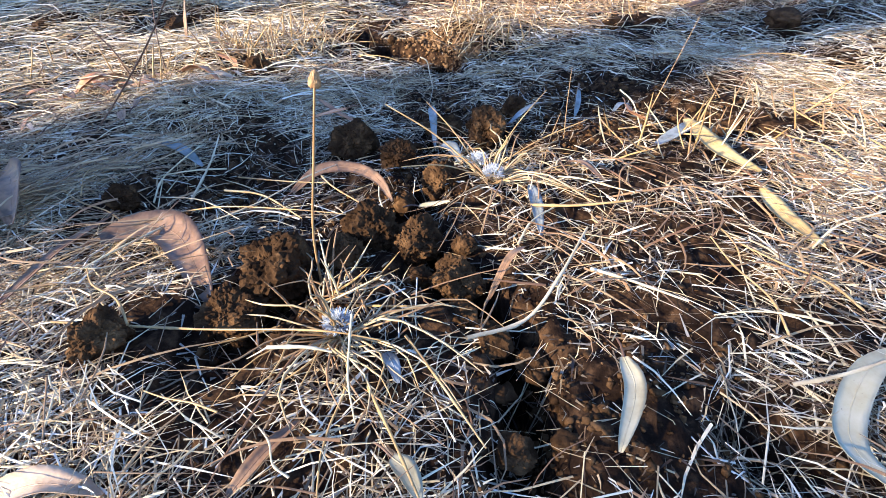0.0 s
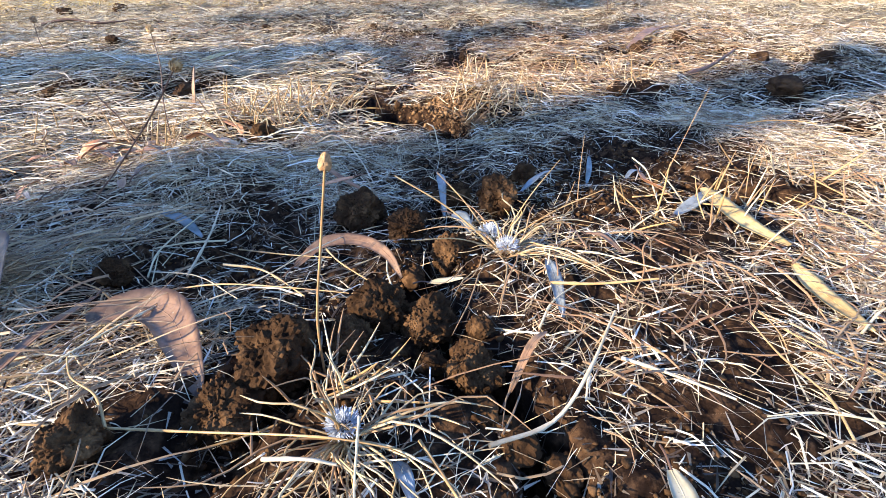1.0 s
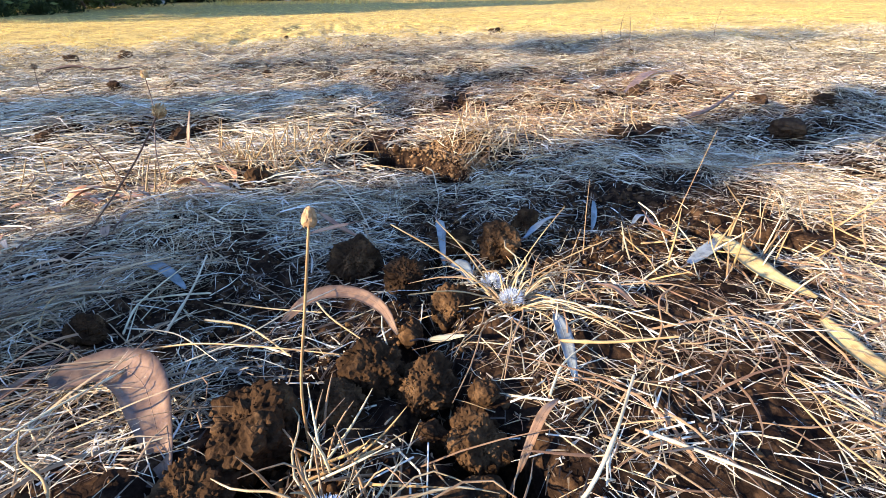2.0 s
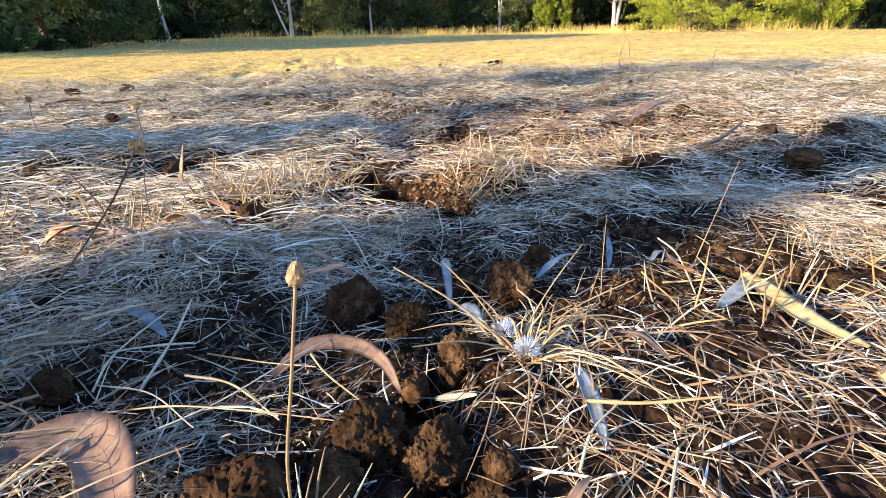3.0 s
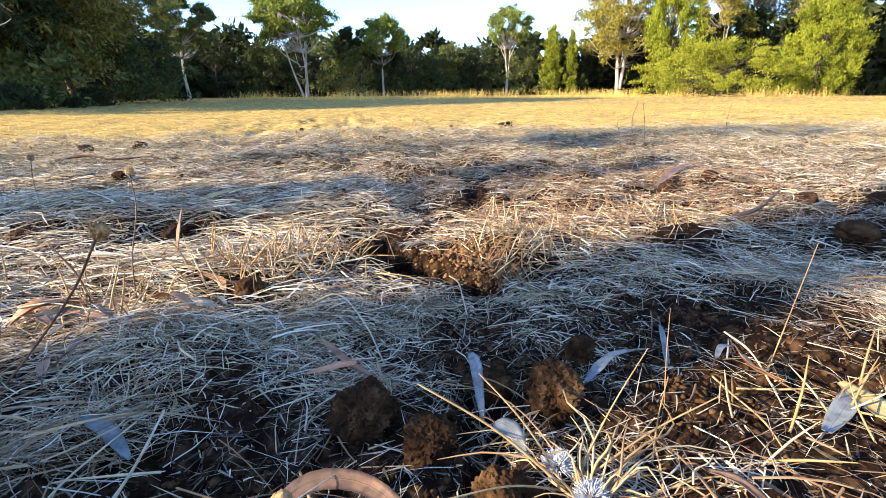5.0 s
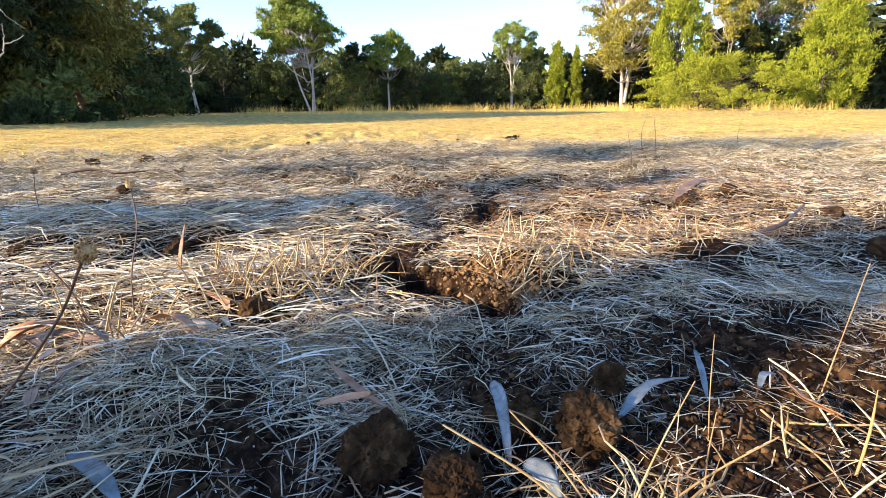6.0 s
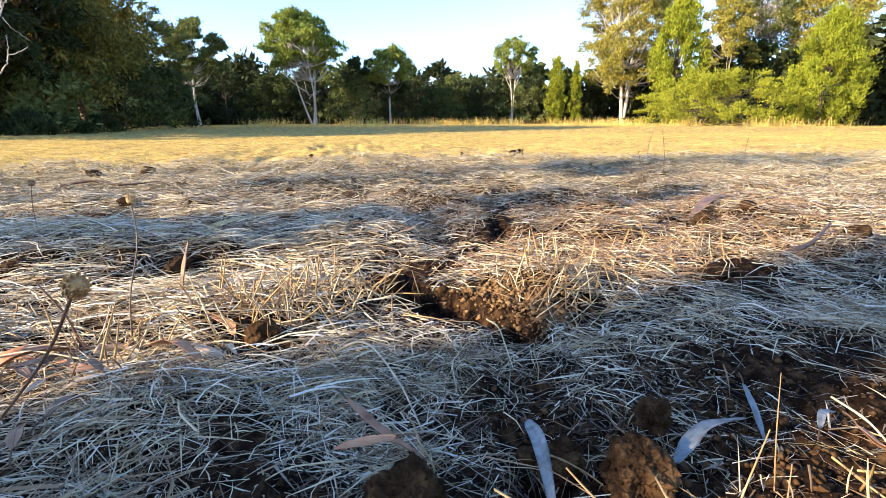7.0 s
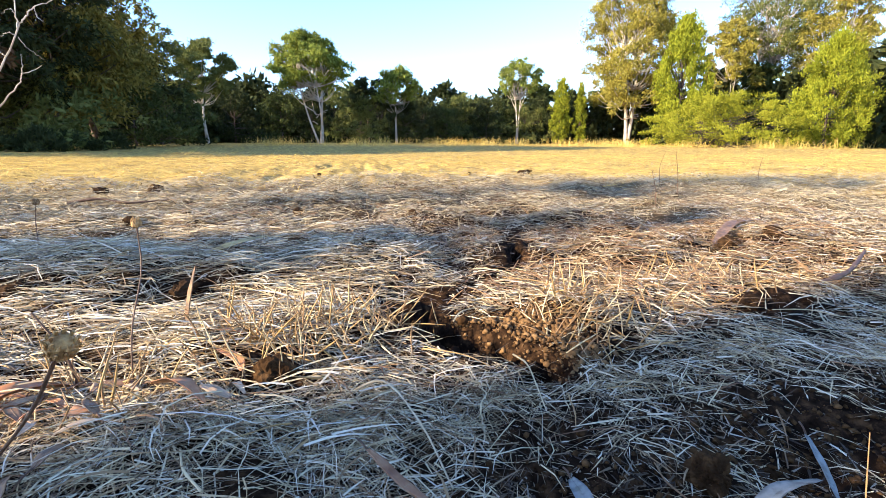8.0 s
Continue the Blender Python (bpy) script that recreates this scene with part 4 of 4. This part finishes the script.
gum_leaf(on([(0.285, 1.085), (0.325, 1.105, 0.012), (0.372, 1.112, 0.01)], 0.024), 0.024, LEAF_GREY, "grey green gum leaf on bare soil", cup=0.3, lean=25)
gum_leaf(on([(0.445, 0.965), (0.515, 1.0, 0.004), (0.575, 1.03)], 0.008), 0.026, LEAF_GREY, "grey underside of a gum leaf in a hollow", cup=0.2)
gum_leaf(on([(0.464, 1.085, 0.016), (0.460, 1.060, 0.010), (0.468, 1.030)], 0.02), 0.018, LEAF_ORANGE, "small orange dead leaf standing up", cup=0.4, lean=30)
gum_leaf(on([(0.015, 1.225, 0.016), (0.043, 1.185, 0.008), (0.075, 1.155)], 0.012), 0.017, LEAF_ORANGE, "pointed orange brown dead leaf on straw", cup=0.5, lean=20)
gum_leaf(on([(0.437, 1.185, 0.016), (0.42, 1.15, 0.008), (0.400, 1.115)], 0.008), 0.013, LEAF_GREY, "small grey green leaf tilted on soil", cup=0.3, lean=30)
gum_leaf(on([(0.925, 1.925), (1.06, 2.03, 0.004), (1.20, 2.08)], 0.034), 0.038, LEAF_BROWN, "broad faded brown gum leaf lying on straw", cup=0.15, lean=-5)
gum_leaf(on([(-0.345, 2.065), (-0.285, 2.135, 0.008), (-0.23, 2.26, 0.004)], 0.032), 0.034, LEAF_YELLOW, "faded yellow gum leaf lying on combed straw", cup=0.1, lean=-8)
gum_leaf(on([(0.175, 1.045, 0.01), (0.185, 1.03, 0.012), (0.19, 1.005)], 0.012), 0.022, LEAF_GREY, "bluish grey broken leaf end by the crack", cup=0.2, lean=-15)
gum_leaf(on([(0.468, 1.12), (0.487, 1.135, 0.004), (0.508, 1.14)], 0.01), 0.010, LEAF_GREY, "tiny pale leaf scrap on soil", cup=0.2)
gum_leaf(on([(-0.195, 1.125), (-0.165, 1.10, 0.006), (-0.14, 1.075)], 0.012), 0.02, LEAF_GREY, "bleached lobed leaf among straw", cup=0.3)
gum_leaf(on([(0.312, 0.945), (0.32, 0.92, 0.004), (0.326, 0.885)], 0.01), 0.012, LEAF_BROWN, "small brown dead leaf in straw", cup=0.4)
gum_leaf(on([(-0.20, 1.34), (-0.165, 1.315, 0.012), (-0.14, 1.30)], 0.014), 0.026, LEAF_ORANGE, "orange brown leaf caught in straw", cup=0.4, lean=20)
gum_leaf(on([(-0.233, 1.55), (-0.226, 1.555, 0.04), (-0.216, 1.562, 0.085)], 0.0), 0.018, LEAF_BROWN, "upright brown dead leaf stuck in straw", cup=0.4)
gum_leaf(on([(-0.365, 1.33), (-0.335, 1.35, 0.016), (-0.305, 1.40)], 0.012), 0.034, LEAF_ORANGE, "curled reddish dead leaf on the ground", cup=0.5)
gum_leaf(on([(-0.05, 0.612), (-0.03, 0.632, 0.006), (-0.008, 0.655)], 0.01), 0.014, LEAF_BROWN, "dark red brown leaf under straw", cup=0.5)
gum_leaf(on([(0.056, 0.70), (0.060, 0.685, 0.003), (0.062, 0.668)], 0.012), 0.014, LEAF_GREY, "bluish grey leaf fragment", cup=0.2)
gum_leaf(on([(0.050, 0.612), (0.058, 0.60, 0.003), (0.063, 0.582)], 0.012), 0.018, LEAF_CREAM, "pale cream leaf fragment", cup=0.2)
gum_leaf(on([(0.055, 1.125, 0.02), (0.030, 1.135, 0.012), (0.005, 1.14)], 0.03), 0.016, LEAF_ORANGE, "tan leaf scrap lying over a clod", cup=0.3)
gum_leaf(on([(0.118, 0.905), (0.136, 0.898, 0.004), (0.15, 0.888)], 0.02), 0.013, LEAF_CREAM, "small white leaf scrap on a clod", cup=0.3)
gum_leaf(on([(0.155, 0.752), (0.18, 0.775, 0.012), (0.20, 0.79, 0.01)], 0.012), 0.010, LEAF_BROWN, "narrow brown leaf across the crack", cup=0.4)
for k in range(28):
    lx, ly, a = rng.normal(-0.30, 0.09), rng.normal(1.31, 0.06), rng.uniform(0, 6.28)
    q = np.array([math.cos(a), math.sin(a)]) * rng.uniform(0.010, 0.026)
    gum_leaf(on([(lx - q[0], ly - q[1]), (lx + rng.normal(0, 0.006), ly, 0.004), (lx + q[0], ly + q[1])], 0.016), rng.uniform(0.009, 0.020),
             (LEAF_ORANGE, LEAF_TAN, LEAF_BROWN)[k % 3], "reddish brown dead leaf in a drift of litter", cup=0.15, lean=rng.uniform(-25, 25))


# ---- stalks lying and standing ----
def grass_stalk(points, r, mat, label, group="long dry grass stalks", nodes=2):
    p = spline(points, 16)
    rad = np.linspace(r, r * 0.55, 16)
    for k in range(nodes):
        rad[4 + 6 * k] *= 1.35
    ob = new("grass_stalk", mesh_from("grass_stalk", *tube(p, rad, 6), mat, smooth=True))
    return tagged(ob, label, "grass stalk", group)


grass_stalk(on([(-0.20, 0.778), (-0.091, 0.757, 0.004), (0.007, 0.716, 0.006), (0.060, 0.702)], 0.022), 0.0011, STALK, "long golden grass stalk lying on straw")
grass_stalk(on([(-0.028, 0.706), (0.0, 0.698, 0.004), (0.018, 0.694)], 0.028), 0.0017, PALE_STALK, "short pale cut stalk")
grass_stalk(on([(0.118, 0.690), (0.170, 0.704, 0.006), (0.206, 0.727, 0.01), (0.258, 0.784, 0.012)], 0.024), 0.0019, PALE_STALK, "thick pale bent stalk across the soil")
grass_stalk(on([(0.248, 0.748), (0.272, 0.719, 0.003), (0.304, 0.687)], 0.018), 0.0016, PALE_STALK, "pale straight stalk on straw")
grass_stalk(on([(0.338, 0.606), (0.365, 0.599, 0.006), (0.41, 0.598, 0.01)], 0.026), 0.0019, PALE_STALK, "thick pale stalk over a cream leaf")
grass_stalk(on([(0.232, 0.860), (0.274, 0.842, 0.004), (0.33, 0.828, 0.006)], 0.016), 0.0018, STALK, "bright golden flat stalk")
grass_stalk(on([(0.074, 0.712), (0.091, 0.657, 0.006), (0.112, 0.612)], 0.016), 0.0013, STALK, "thin golden stalk pointing outwards")
grass_stalk(on([(0.040, 0.668), (0.052, 0.62, 0.005), (0.064, 0.575)], 0.016), 0.0013, STALK, "thin golden stalk pointing outwards")
grass_stalk(on([(-0.137, 0.980), (-0.120, 1.04, 0.016), (-0.112, 1.09, 0.03)], 0.016), 0.0016, PALE_STALK, "pale forked stalk leaning over clods")
grass_stalk(on([(-0.10, 0.99), (-0.053, 0.958, 0.006), (-0.010, 0.910)], 0.02), 0.0014, STALK, "golden stalk leaning into the hollow")
grass_stalk(on([(-0.006, 1.33), (0.036, 1.318, 0.022), (0.068, 1.255, 0.02), (0.086, 1.185)], 0.012), 0.0016, PALE_STALK, "pale arched stalk over straw")
grass_stalk(on([(0.005, 1.02), (0.025, 0.955, 0.01), (0.055, 0.90, 0.016)], 0.02), 0.0012, STALK, "thin golden stalk over clods")
grass_stalk(on([(0.505, 1.085), (0.535, 1.10, 0.06), (0.575, 1.12, 0.125)], 0.0), 0.0008, STEM, "golden stalk standing from the soil")
grass_stalk(on([(0.36, 1.06), (0.362, 1.07, 0.05), (0.366, 1.08, 0.10)], 0.0), 0.0007, STEM, "thin stalk standing from the soil")
grass_stalk(on([(0.30, 0.99), (0.315, 1.01, 0.03), (0.335, 1.03, 0.055)], 0.0), 0.0008, STEM, "thin stalk standing from the soil")
grass_stalk(on([(0.60, 1.02), (0.62, 1.05, 0.05), (0.66, 1.07, 0.09)], 0.0), 0.0008, STEM, "golden stalk standing from the soil")
grass_stalk(on([(-1.17, 3.12), (-1.06, 3.14, 0.006), (-0.95, 3.14, -0.004), (-0.80, 3.18)], 0.036), 0.007, BROWN_STALK, "dark dead stick lying on the straw", "dead sticks")
grass_stalk(on([(0.86, 1.57), (0.96, 1.60, 0.012), (1.09, 1.68, 0.03)], 0.014), 0.006, BROWN_STALK, "dark red stick lying on straw", "dead sticks")
grass_stalk(on([(-0.15, 0.955), (-0.09, 0.93, 0.010), (-0.02, 0.90, 0.02), (0.035, 0.875, 0.024)], 0.018), 0.0009, STALK, "thin golden stalk bridging the hollow")
grass_stalk(on([(-0.13, 0.90), (-0.06, 0.925, 0.014), (0.0, 0.965, 0.02), (0.05, 1.01, 0.012)], 0.02), 0.0009, PALE_STALK, "thin pale stalk bridging the hollow")
grass_stalk(on([(-0.18, 1.00), (-0.12, 0.96, 0.012), (-0.07, 0.90, 0.012)], 0.016), 0.0008, PALE_STALK, "thin pale stalk among straw")
grass_stalk(on([(-0.09, 1.03), (-0.03, 0.985, 0.012), (0.02, 0.955, 0.02)], 0.014), 0.0009, STALK, "thin golden stalk over dark soil")
made = []
for k in range(8):
    L = 0.04 + 0.011 * k
    q = rng.normal(0, 0.05 * L, 3)
    made.append(grass_stalk([(-L / 2, 0, 0), (-L * 0.2, q[0], 0.05 * L), (L * 0.15, q[1], 0.04 * L), (L / 2, q[2], 0)], 0.0008 + 0.00005 * k,
                            (STRAW, STRAW_RED, STALK, STRAW)[k % 4], "loose dry grass stalk on matted straw", "loose grass stalks"))
loose = 0
while loose < 150:
    sx, sy = rng.uniform(-0.5, 0.95), 0.55 + 1.25 * rng.random() ** 1.3
    if rng.random() < 0.7 * float(bare_soil(np.array(sx), np.array(sy))):
        continue
    m = pose(sx, sy, float(height(sx, sy)) + rng.uniform(0.012, 0.024), rng.uniform(-8, 8), rng.normal(0, 7), rng.uniform(0, 360))
    if loose < 8:
        made[loose].matrix_world = m
    else:
        copy_thing(made[loose % 8], m)
    loose += 1


for tip, r in [((0.098, 0.995, 0.085), 0.0013), ((0.150, 1.015, 0.075), 0.0011), ((0.31, 1.03, 0.07), 0.0009), ((0.35, 0.985, 0.045), 0.0011), ((0.105, 0.935, 0.035), 0.0010)]:
    foot = np.array([0.210, 0.965, float(height(0.21, 0.965)) + 0.004])
    tip = np.array(tip)
    grass_stalk([foot, foot * 0.5 + tip * 0.5 + [0, 0, 0.008], tip], r, STALK, "long stiff golden blade rising from a dried rosette", "stiff golden blades", nodes=0)


# ---- dried flowers ----
def dried_flower(points, r, head, mat, label, head_mat=SEED, bud=False):
    p = spline(points, 14)
    root = tagged(new("dried_flower"), label, "flower", "dried flower stalks")
    root.location = p[0]
    p = p - p[0]
    part("stem", mesh_from("stem", *tube(p, np.linspace(r, r * 0.7, 14), 7), mat, smooth=True), root)
    s = np.linspace(0, 1, 12)
    up = p[-1] - p[-3]
    up = up / np.linalg.norm(up)
    prof = head * 0.5 * np.array([0.2, 0.55, 0.8, 0.95, 1.0, 0.98, 0.92, 0.82, 0.7, 0.62, 0.5, 0.01])
    if bud:
        prof = head * 0.5 * np.array([0.3, 0.72, 0.95, 1.0, 0.96, 0.88, 0.8, 0.7, 0.6, 0.5, 0.4, 0.01])
        s = s * 1.45
    core = part("seed_head", mesh_from("seed_head", *tube(p[-1] + up * (s[:, None] * head), prof, 14), head_mat, smooth=True), root)
    a = np.array([1.0, 0, 0]) - up * up[0]
    a /= np.linalg.norm(a)
    b = np.cross(up, a)
    for ring, count in enumerate((8, 8, 7) if bud else (13, 13, 11, 9)):
        for k in range(count):
            th = 2 * math.pi * (k + 0.5 * ring) / count
            out = a * math.cos(th) + b * math.sin(th)
            z = 0.12 + 0.24 * ring
            q0 = p[-1] + up * head * 0.95 * z + out * head * (0.40 if ring < 3 else 0.3)
            q1 = q0 + up * head * 0.20 + out * head * rng.uniform(0.02, 0.10)
            q2 = q1 + up * head * rng.uniform(0.12, 0.26) + out * head * (0.05 if ring < 3 else -0.08)
            if bud:
                z = 0.10 + 0.33 * ring
                q0 = p[-1] + up * head * z + out * head * (0.36, 0.40, 0.32)[ring]
                q1 = q0 + up * head * 0.30 + out * head * (0.06, -0.02, -0.06)[ring]
                q2 = q1 + up * head * rng.uniform(0.2, 0.34) - out * head * (0.04, 0.10, 0.05)[ring]
            part("bract", mesh_from("bract", *tube([q0, q1, q2], [head * 0.10, head * 0.09, head * 0.012] if bud else [head * 0.07, head * 0.06, head * 0.012], 5), head_mat, smooth=True), core)
    return root


dried_flower([(0.007, 0.812, -0.02), (0.010, 0.806, 0.05), (0.022, 0.800, 0.12), (0.033, 0.790, 0.182)], 0.0012, 0.0090, STEM,
             "dried golden seed head on a tall straight stem", bud=True)
dried_flower([(-0.305, 1.20, 0.0), (-0.24, 1.15, 0.06), (-0.16, 1.09, 0.14), (-0.104, 1.029, 0.202)], 0.0012, 0.0115, BROWN_STALK,
             "dried brown thistle-like head on a leaning brown stem", head_mat=THISTLE)
dried_flower([(-0.238, 1.38, 0.0), (-0.240, 1.40, 0.07), (-0.240, 1.445, 0.13), (-0.242, 1.453, 0.180)], 0.0011, 0.011, BROWN_STALK,
             "dried flower head on a thin dark stem", head_mat=THISTLE)
dried_flower([(-0.62, 1.93, 0.0), (-0.66, 2.0, 0.05), (-0.71, 2.09, 0.09), (-0.715, 2.11, 0.13)], 0.0012, 0.014, BROWN_STALK,
             "dried flower head on a bent dark stem")
for fx, fy, h in [(1.58, 3.0, 0.24), (1.30, 2.75, 0.16), (-0.30, 1.40, 0.10), (2.4, 3.4, 0.2), (1.88, 3.6, 0.2)]:
    z = float(height(fx, fy))
    grass_stalk([(fx, fy, z - 0.01), (fx - 0.01, fy, z + h * 0.5), (fx + rng.uniform(-0.05, 0.05), fy, z + h)], 0.0016, BROWN_STALK,
                "thin dark dead stem standing in the straw", "standing dead stems")


BLADE_DRY = material("dry_blade", [(0.12, 0.075, 0.035), (0.3, 0.21, 0.1), (0.48, 0.38, 0.22)], rough=0.55, scale=25)


# ---- rosettes with woolly white centres ----
def rosette(x, y, reach, blades, seed, label, heart=((0, 0),), facing=None):
    r2 = np.random.default_rng(seed)
    root = tagged(new("dried_rosette"), label, "plant", "dried rosette plants")
    z0 = max(float(height(x, y)), -0.02)
    root.location = (x, y, z0)
    for hx, hy in heart:
        spikes = []
        for k in range(420):
            d = r2.normal(size=3)
            d[2] = abs(d[2]) + 0.15
            d /= np.linalg.norm(d)
            st = np.array([hx, hy, 0.014]) + d * [0.008, 0.008, 0.006]
            spikes.append(tube([st, st + d * r2.uniform(0.003, 0.008)], [0.00045, 0.0002], 3))
        part("woolly_heart", mesh_from("woolly_heart", *joined(spikes), FROST), root, "white woolly heart")
    for k in range(blades):
        a = r2.uniform(0, 2 * math.pi) if facing is None or k % 2 else r2.normal(facing, 0.7)
        L = reach * r2.uniform(0.3, 1.15)
        upright = k % 7 == 0
        el = r2.uniform(0.8, 1.3) if upright else r2.uniform(0.05, 0.5)
        L *= 0.6 if upright else 1
        d = np.array([math.cos(a), math.sin(a)])
        n = np.array([-d[1], d[0]])
        out = L * math.cos(el)
        pts = [np.r_[d * 0.006, 0.003], np.r_[d * out * 0.35 + n * L * r2.normal(0, 0.05), 0.007 + L * 0.36 * math.sin(el)],
               np.r_[d * out * 0.7 + n * L * r2.normal(0, 0.10), 0.010 + L * (0.62 if upright else 0.25) * math.sin(el)],
               np.r_[d * out + n * L * r2.normal(0, 0.16), L * 0.85 * math.sin(el) if upright else r2.uniform(0.004, 0.022)]]
        w = r2.uniform(0.0005, 0.0011)
        v, f = tube(spline(pts, 8), np.array([1, 1, 1, 0.95, 0.9, 0.8, 0.65, 0.3]) * w, 5)
        part("blade", mesh_from("blade", v, f, (STALK, STRAW_RED, BLADE_DRY, BLADE_DRY)[k % 4], smooth=True), root)
    return root


rosette(0.022, 0.733, 0.13, 56, 5, "dried rosette of golden brown blades round a woolly white heart", facing=-1.8)
rosette(0.215, 0.941, 0.15, 46, 6, "dried golden rosette with two white woolly hearts", heart=((0, 0), (-0.010, 0.035)), facing=0.4)


# ---- stubble tufts ----
STUB = []
for k in range(6):
    L, bend = (0.03, 0.04, 0.05, 0.06, 0.045, 0.07)[k], rng.uniform(0.05, 0.35)
    pts = [(0, 0, -0.004), (bend * L * 0.3, 0, L * 0.5), (bend * L, bend * L * 0.3, L)]
    STUB.append(mesh_from("blade", *tube(spline(pts, 5), np.array([1, 1, 0.9, 0.75, 0.25]) * (0.0008 + 0.0001 * k), 4), (STRAW, STRAW_RED, STALK)[k % 3], smooth=True))


def grass_tuft(x, y, r, n, label):
    root = tagged(new("grass_tuft"), label, "grass tuft", "stubble tufts")
    z0 = float(height(x, y))
    root.location = (x, y, z0)
    dxs, dys = rng.normal(0, r, n), rng.normal(0, r, n)
    for dx, dy, dz in zip(dxs, dys, height(x + dxs, y + dys) - z0):
        ob = part("blade", STUB[int(rng.integers(6))], root)
        ob.matrix_basis = pose(dx, dy, dz + 0.004, rng.normal(0, 44), rng.normal(0, 44), rng.uniform(0, 360))
    return root


for tx, ty, tr, tn in [(-0.11, 1.44, 0.045, 110), (-0.05, 1.47, 0.04, 80), (0.34, 1.46, 0.04, 80), (0.39, 1.50, 0.045, 80), (0.02, 1.50, 0.04, 60), (-0.28, 1.40, 0.03, 34),
                       (-0.22, 1.33, 0.03, 34), (0.05, 1.56, 0.05, 50), (0.02, 0.775, 0.018, 26), (0.62, 1.02, 0.05, 26), (0.75, 1.0, 0.06, 34),
                       (0.55, 1.62, 0.08, 60), (0.75, 1.72, 0.08, 60), (0.46, 0.98, 0.05, 30), (-0.45, 1.5, 0.06, 40)]:
    grass_tuft(tx, ty, tr, tn, "upright golden grass stubble in matted straw")


def tuft_field(name, spots, r, n, tall, mat, label, width, rise=(0.6, 1.45)):
    cx, cy = np.repeat(spots[:, 0], n), np.repeat(spots[:, 1], n)
    px, py = cx + rng.normal(0, r, len(cx)), cy + rng.normal(0, r, len(cx))
    m = len(px)
    return blade_sheet(name, px, py, height(px, py), rng.uniform(0, 6.28, m), rng.uniform(*rise, m), rng.uniform(*tall, m), rng.uniform(*width, m), mat,
                       seg=3, arch=0.05, wander=0.25, label=label, category="grass", folded=False)


tuft_field("grass_tufts", np.stack([rng.uniform(-3, 5, 70), rng.uniform(2.4, 6.5, 70)], 1), 0.14, 30, (0.03, 0.08), STRAW_FAR,
           "dry grass tufts standing in the paddock", (0.002, 0.004), (0.2, 0.9))
tuft_field("dark_litter", np.stack([rng.uniform(-1.9, 3.4, 240), rng.uniform(1.7, 4.2, 240)], 1), 0.06, 30, (0.015, 0.05), DEBRIS,
           "dark brown litter clumped in the paddock", (0.003, 0.006), (0.05, 0.6))
tuft_field("grass_tufts", np.stack([rng.uniform(-5, 10, 240), rng.uniform(3.8, 10.5, 240)], 1), 0.16, 22, (0.03, 0.08), GOLD_GRASS,
           "golden grass tufts standing in the sunlit paddock", (0.002, 0.004), (0.3, 1.2))
edge_a = rng.uniform(radians(40), radians(100), 70)
edge_d = np.where(rng.random(70) < 0.5, rng.uniform(22, 25, 70), rng.uniform(28, 33, 70))
tuft_field("tall_grass", np.stack([edge_d * np.cos(edge_a), edge_d * np.sin(edge_a)], 1), 0.4, 60, (0.15, 0.5), GOLD_GRASS,
           "tall golden grass along the paddock edge", (0.007, 0.014))


# ---- crumbs of soil ----
def crumbs(n, spots, mat, label):
    bm = bmesh.new()
    bmesh.ops.create_icosphere(bm, subdivisions=1, radius=1.0)
    base_v = np.array([v.co[:] for v in bm.verts])
    base_f = np.array([[v.index for v in f.verts] for f in bm.faces])
    bm.free()
    at = np.array([spots[k % len(spots)] for k in range(n)])
    x, y = at[:, 0] + rng.normal(0, 1, n) * at[:, 2], at[:, 1] + rng.normal(0, 1, n) * at[:, 2]
    size = 0.0012 + 0.0038 * rng.random(n) ** 3
    v = base_v[None] * rng.uniform(0.45, 1.4, (n, len(base_v), 1)) * [1, 1, 0.8] * size[:, None, None]
    v = (v + np.stack([x, y, height(x, y) + size * 0.3], -1)[:, None]).reshape(-1, 3)
    f = (base_f[None] + (np.arange(n) * len(base_v))[:, None, None]).reshape(-1, 3)
    return tagged(new("soil_crumbs", mesh_from("soil_crumbs", v, f, mat)), label, "soil", kind="stuff")


crumbs(4500, [(-0.1, 1.04, 0.05), (-0.06, 1.0, 0.05), (0.40, 1.22, 0.05), (0.5, 1.2, 0.06), (0.2, 1.2, 0.04), (0.3, 1.15, 0.05), (0.5, 1.08, 0.06), (0.55, 1.13, 0.09), (0.36, 1.12, 0.06), (0.6, 1.1, 0.07), (0.45, 1.17, 0.06), (0.4, 1.05, 0.05), (0.05, 0.85, 0.06), (0.12, 0.98, 0.05), (0.21, 0.62, 0.05), (0.29, 0.62, 0.05),
              (0.27, 1.45, 0.03), (-0.05, 0.78, 0.04), (0.16, 0.63, 0.02)], CLOD, "crumbled dry soil in the cracks")
# crumbs on the crack's far wall, sunlight painted into their colour
crumbs(3000, [(0.29, 1.43, 0.022), (0.255, 1.475, 0.022), (0.22, 1.515, 0.02), (0.30, 1.40, 0.018), (0.19, 1.55, 0.015), (0.27, 1.45, 0.03)], SUNLIT_CRUST,
       "crumbs of dry crust coloured pale orange as sunlit beside the crack")
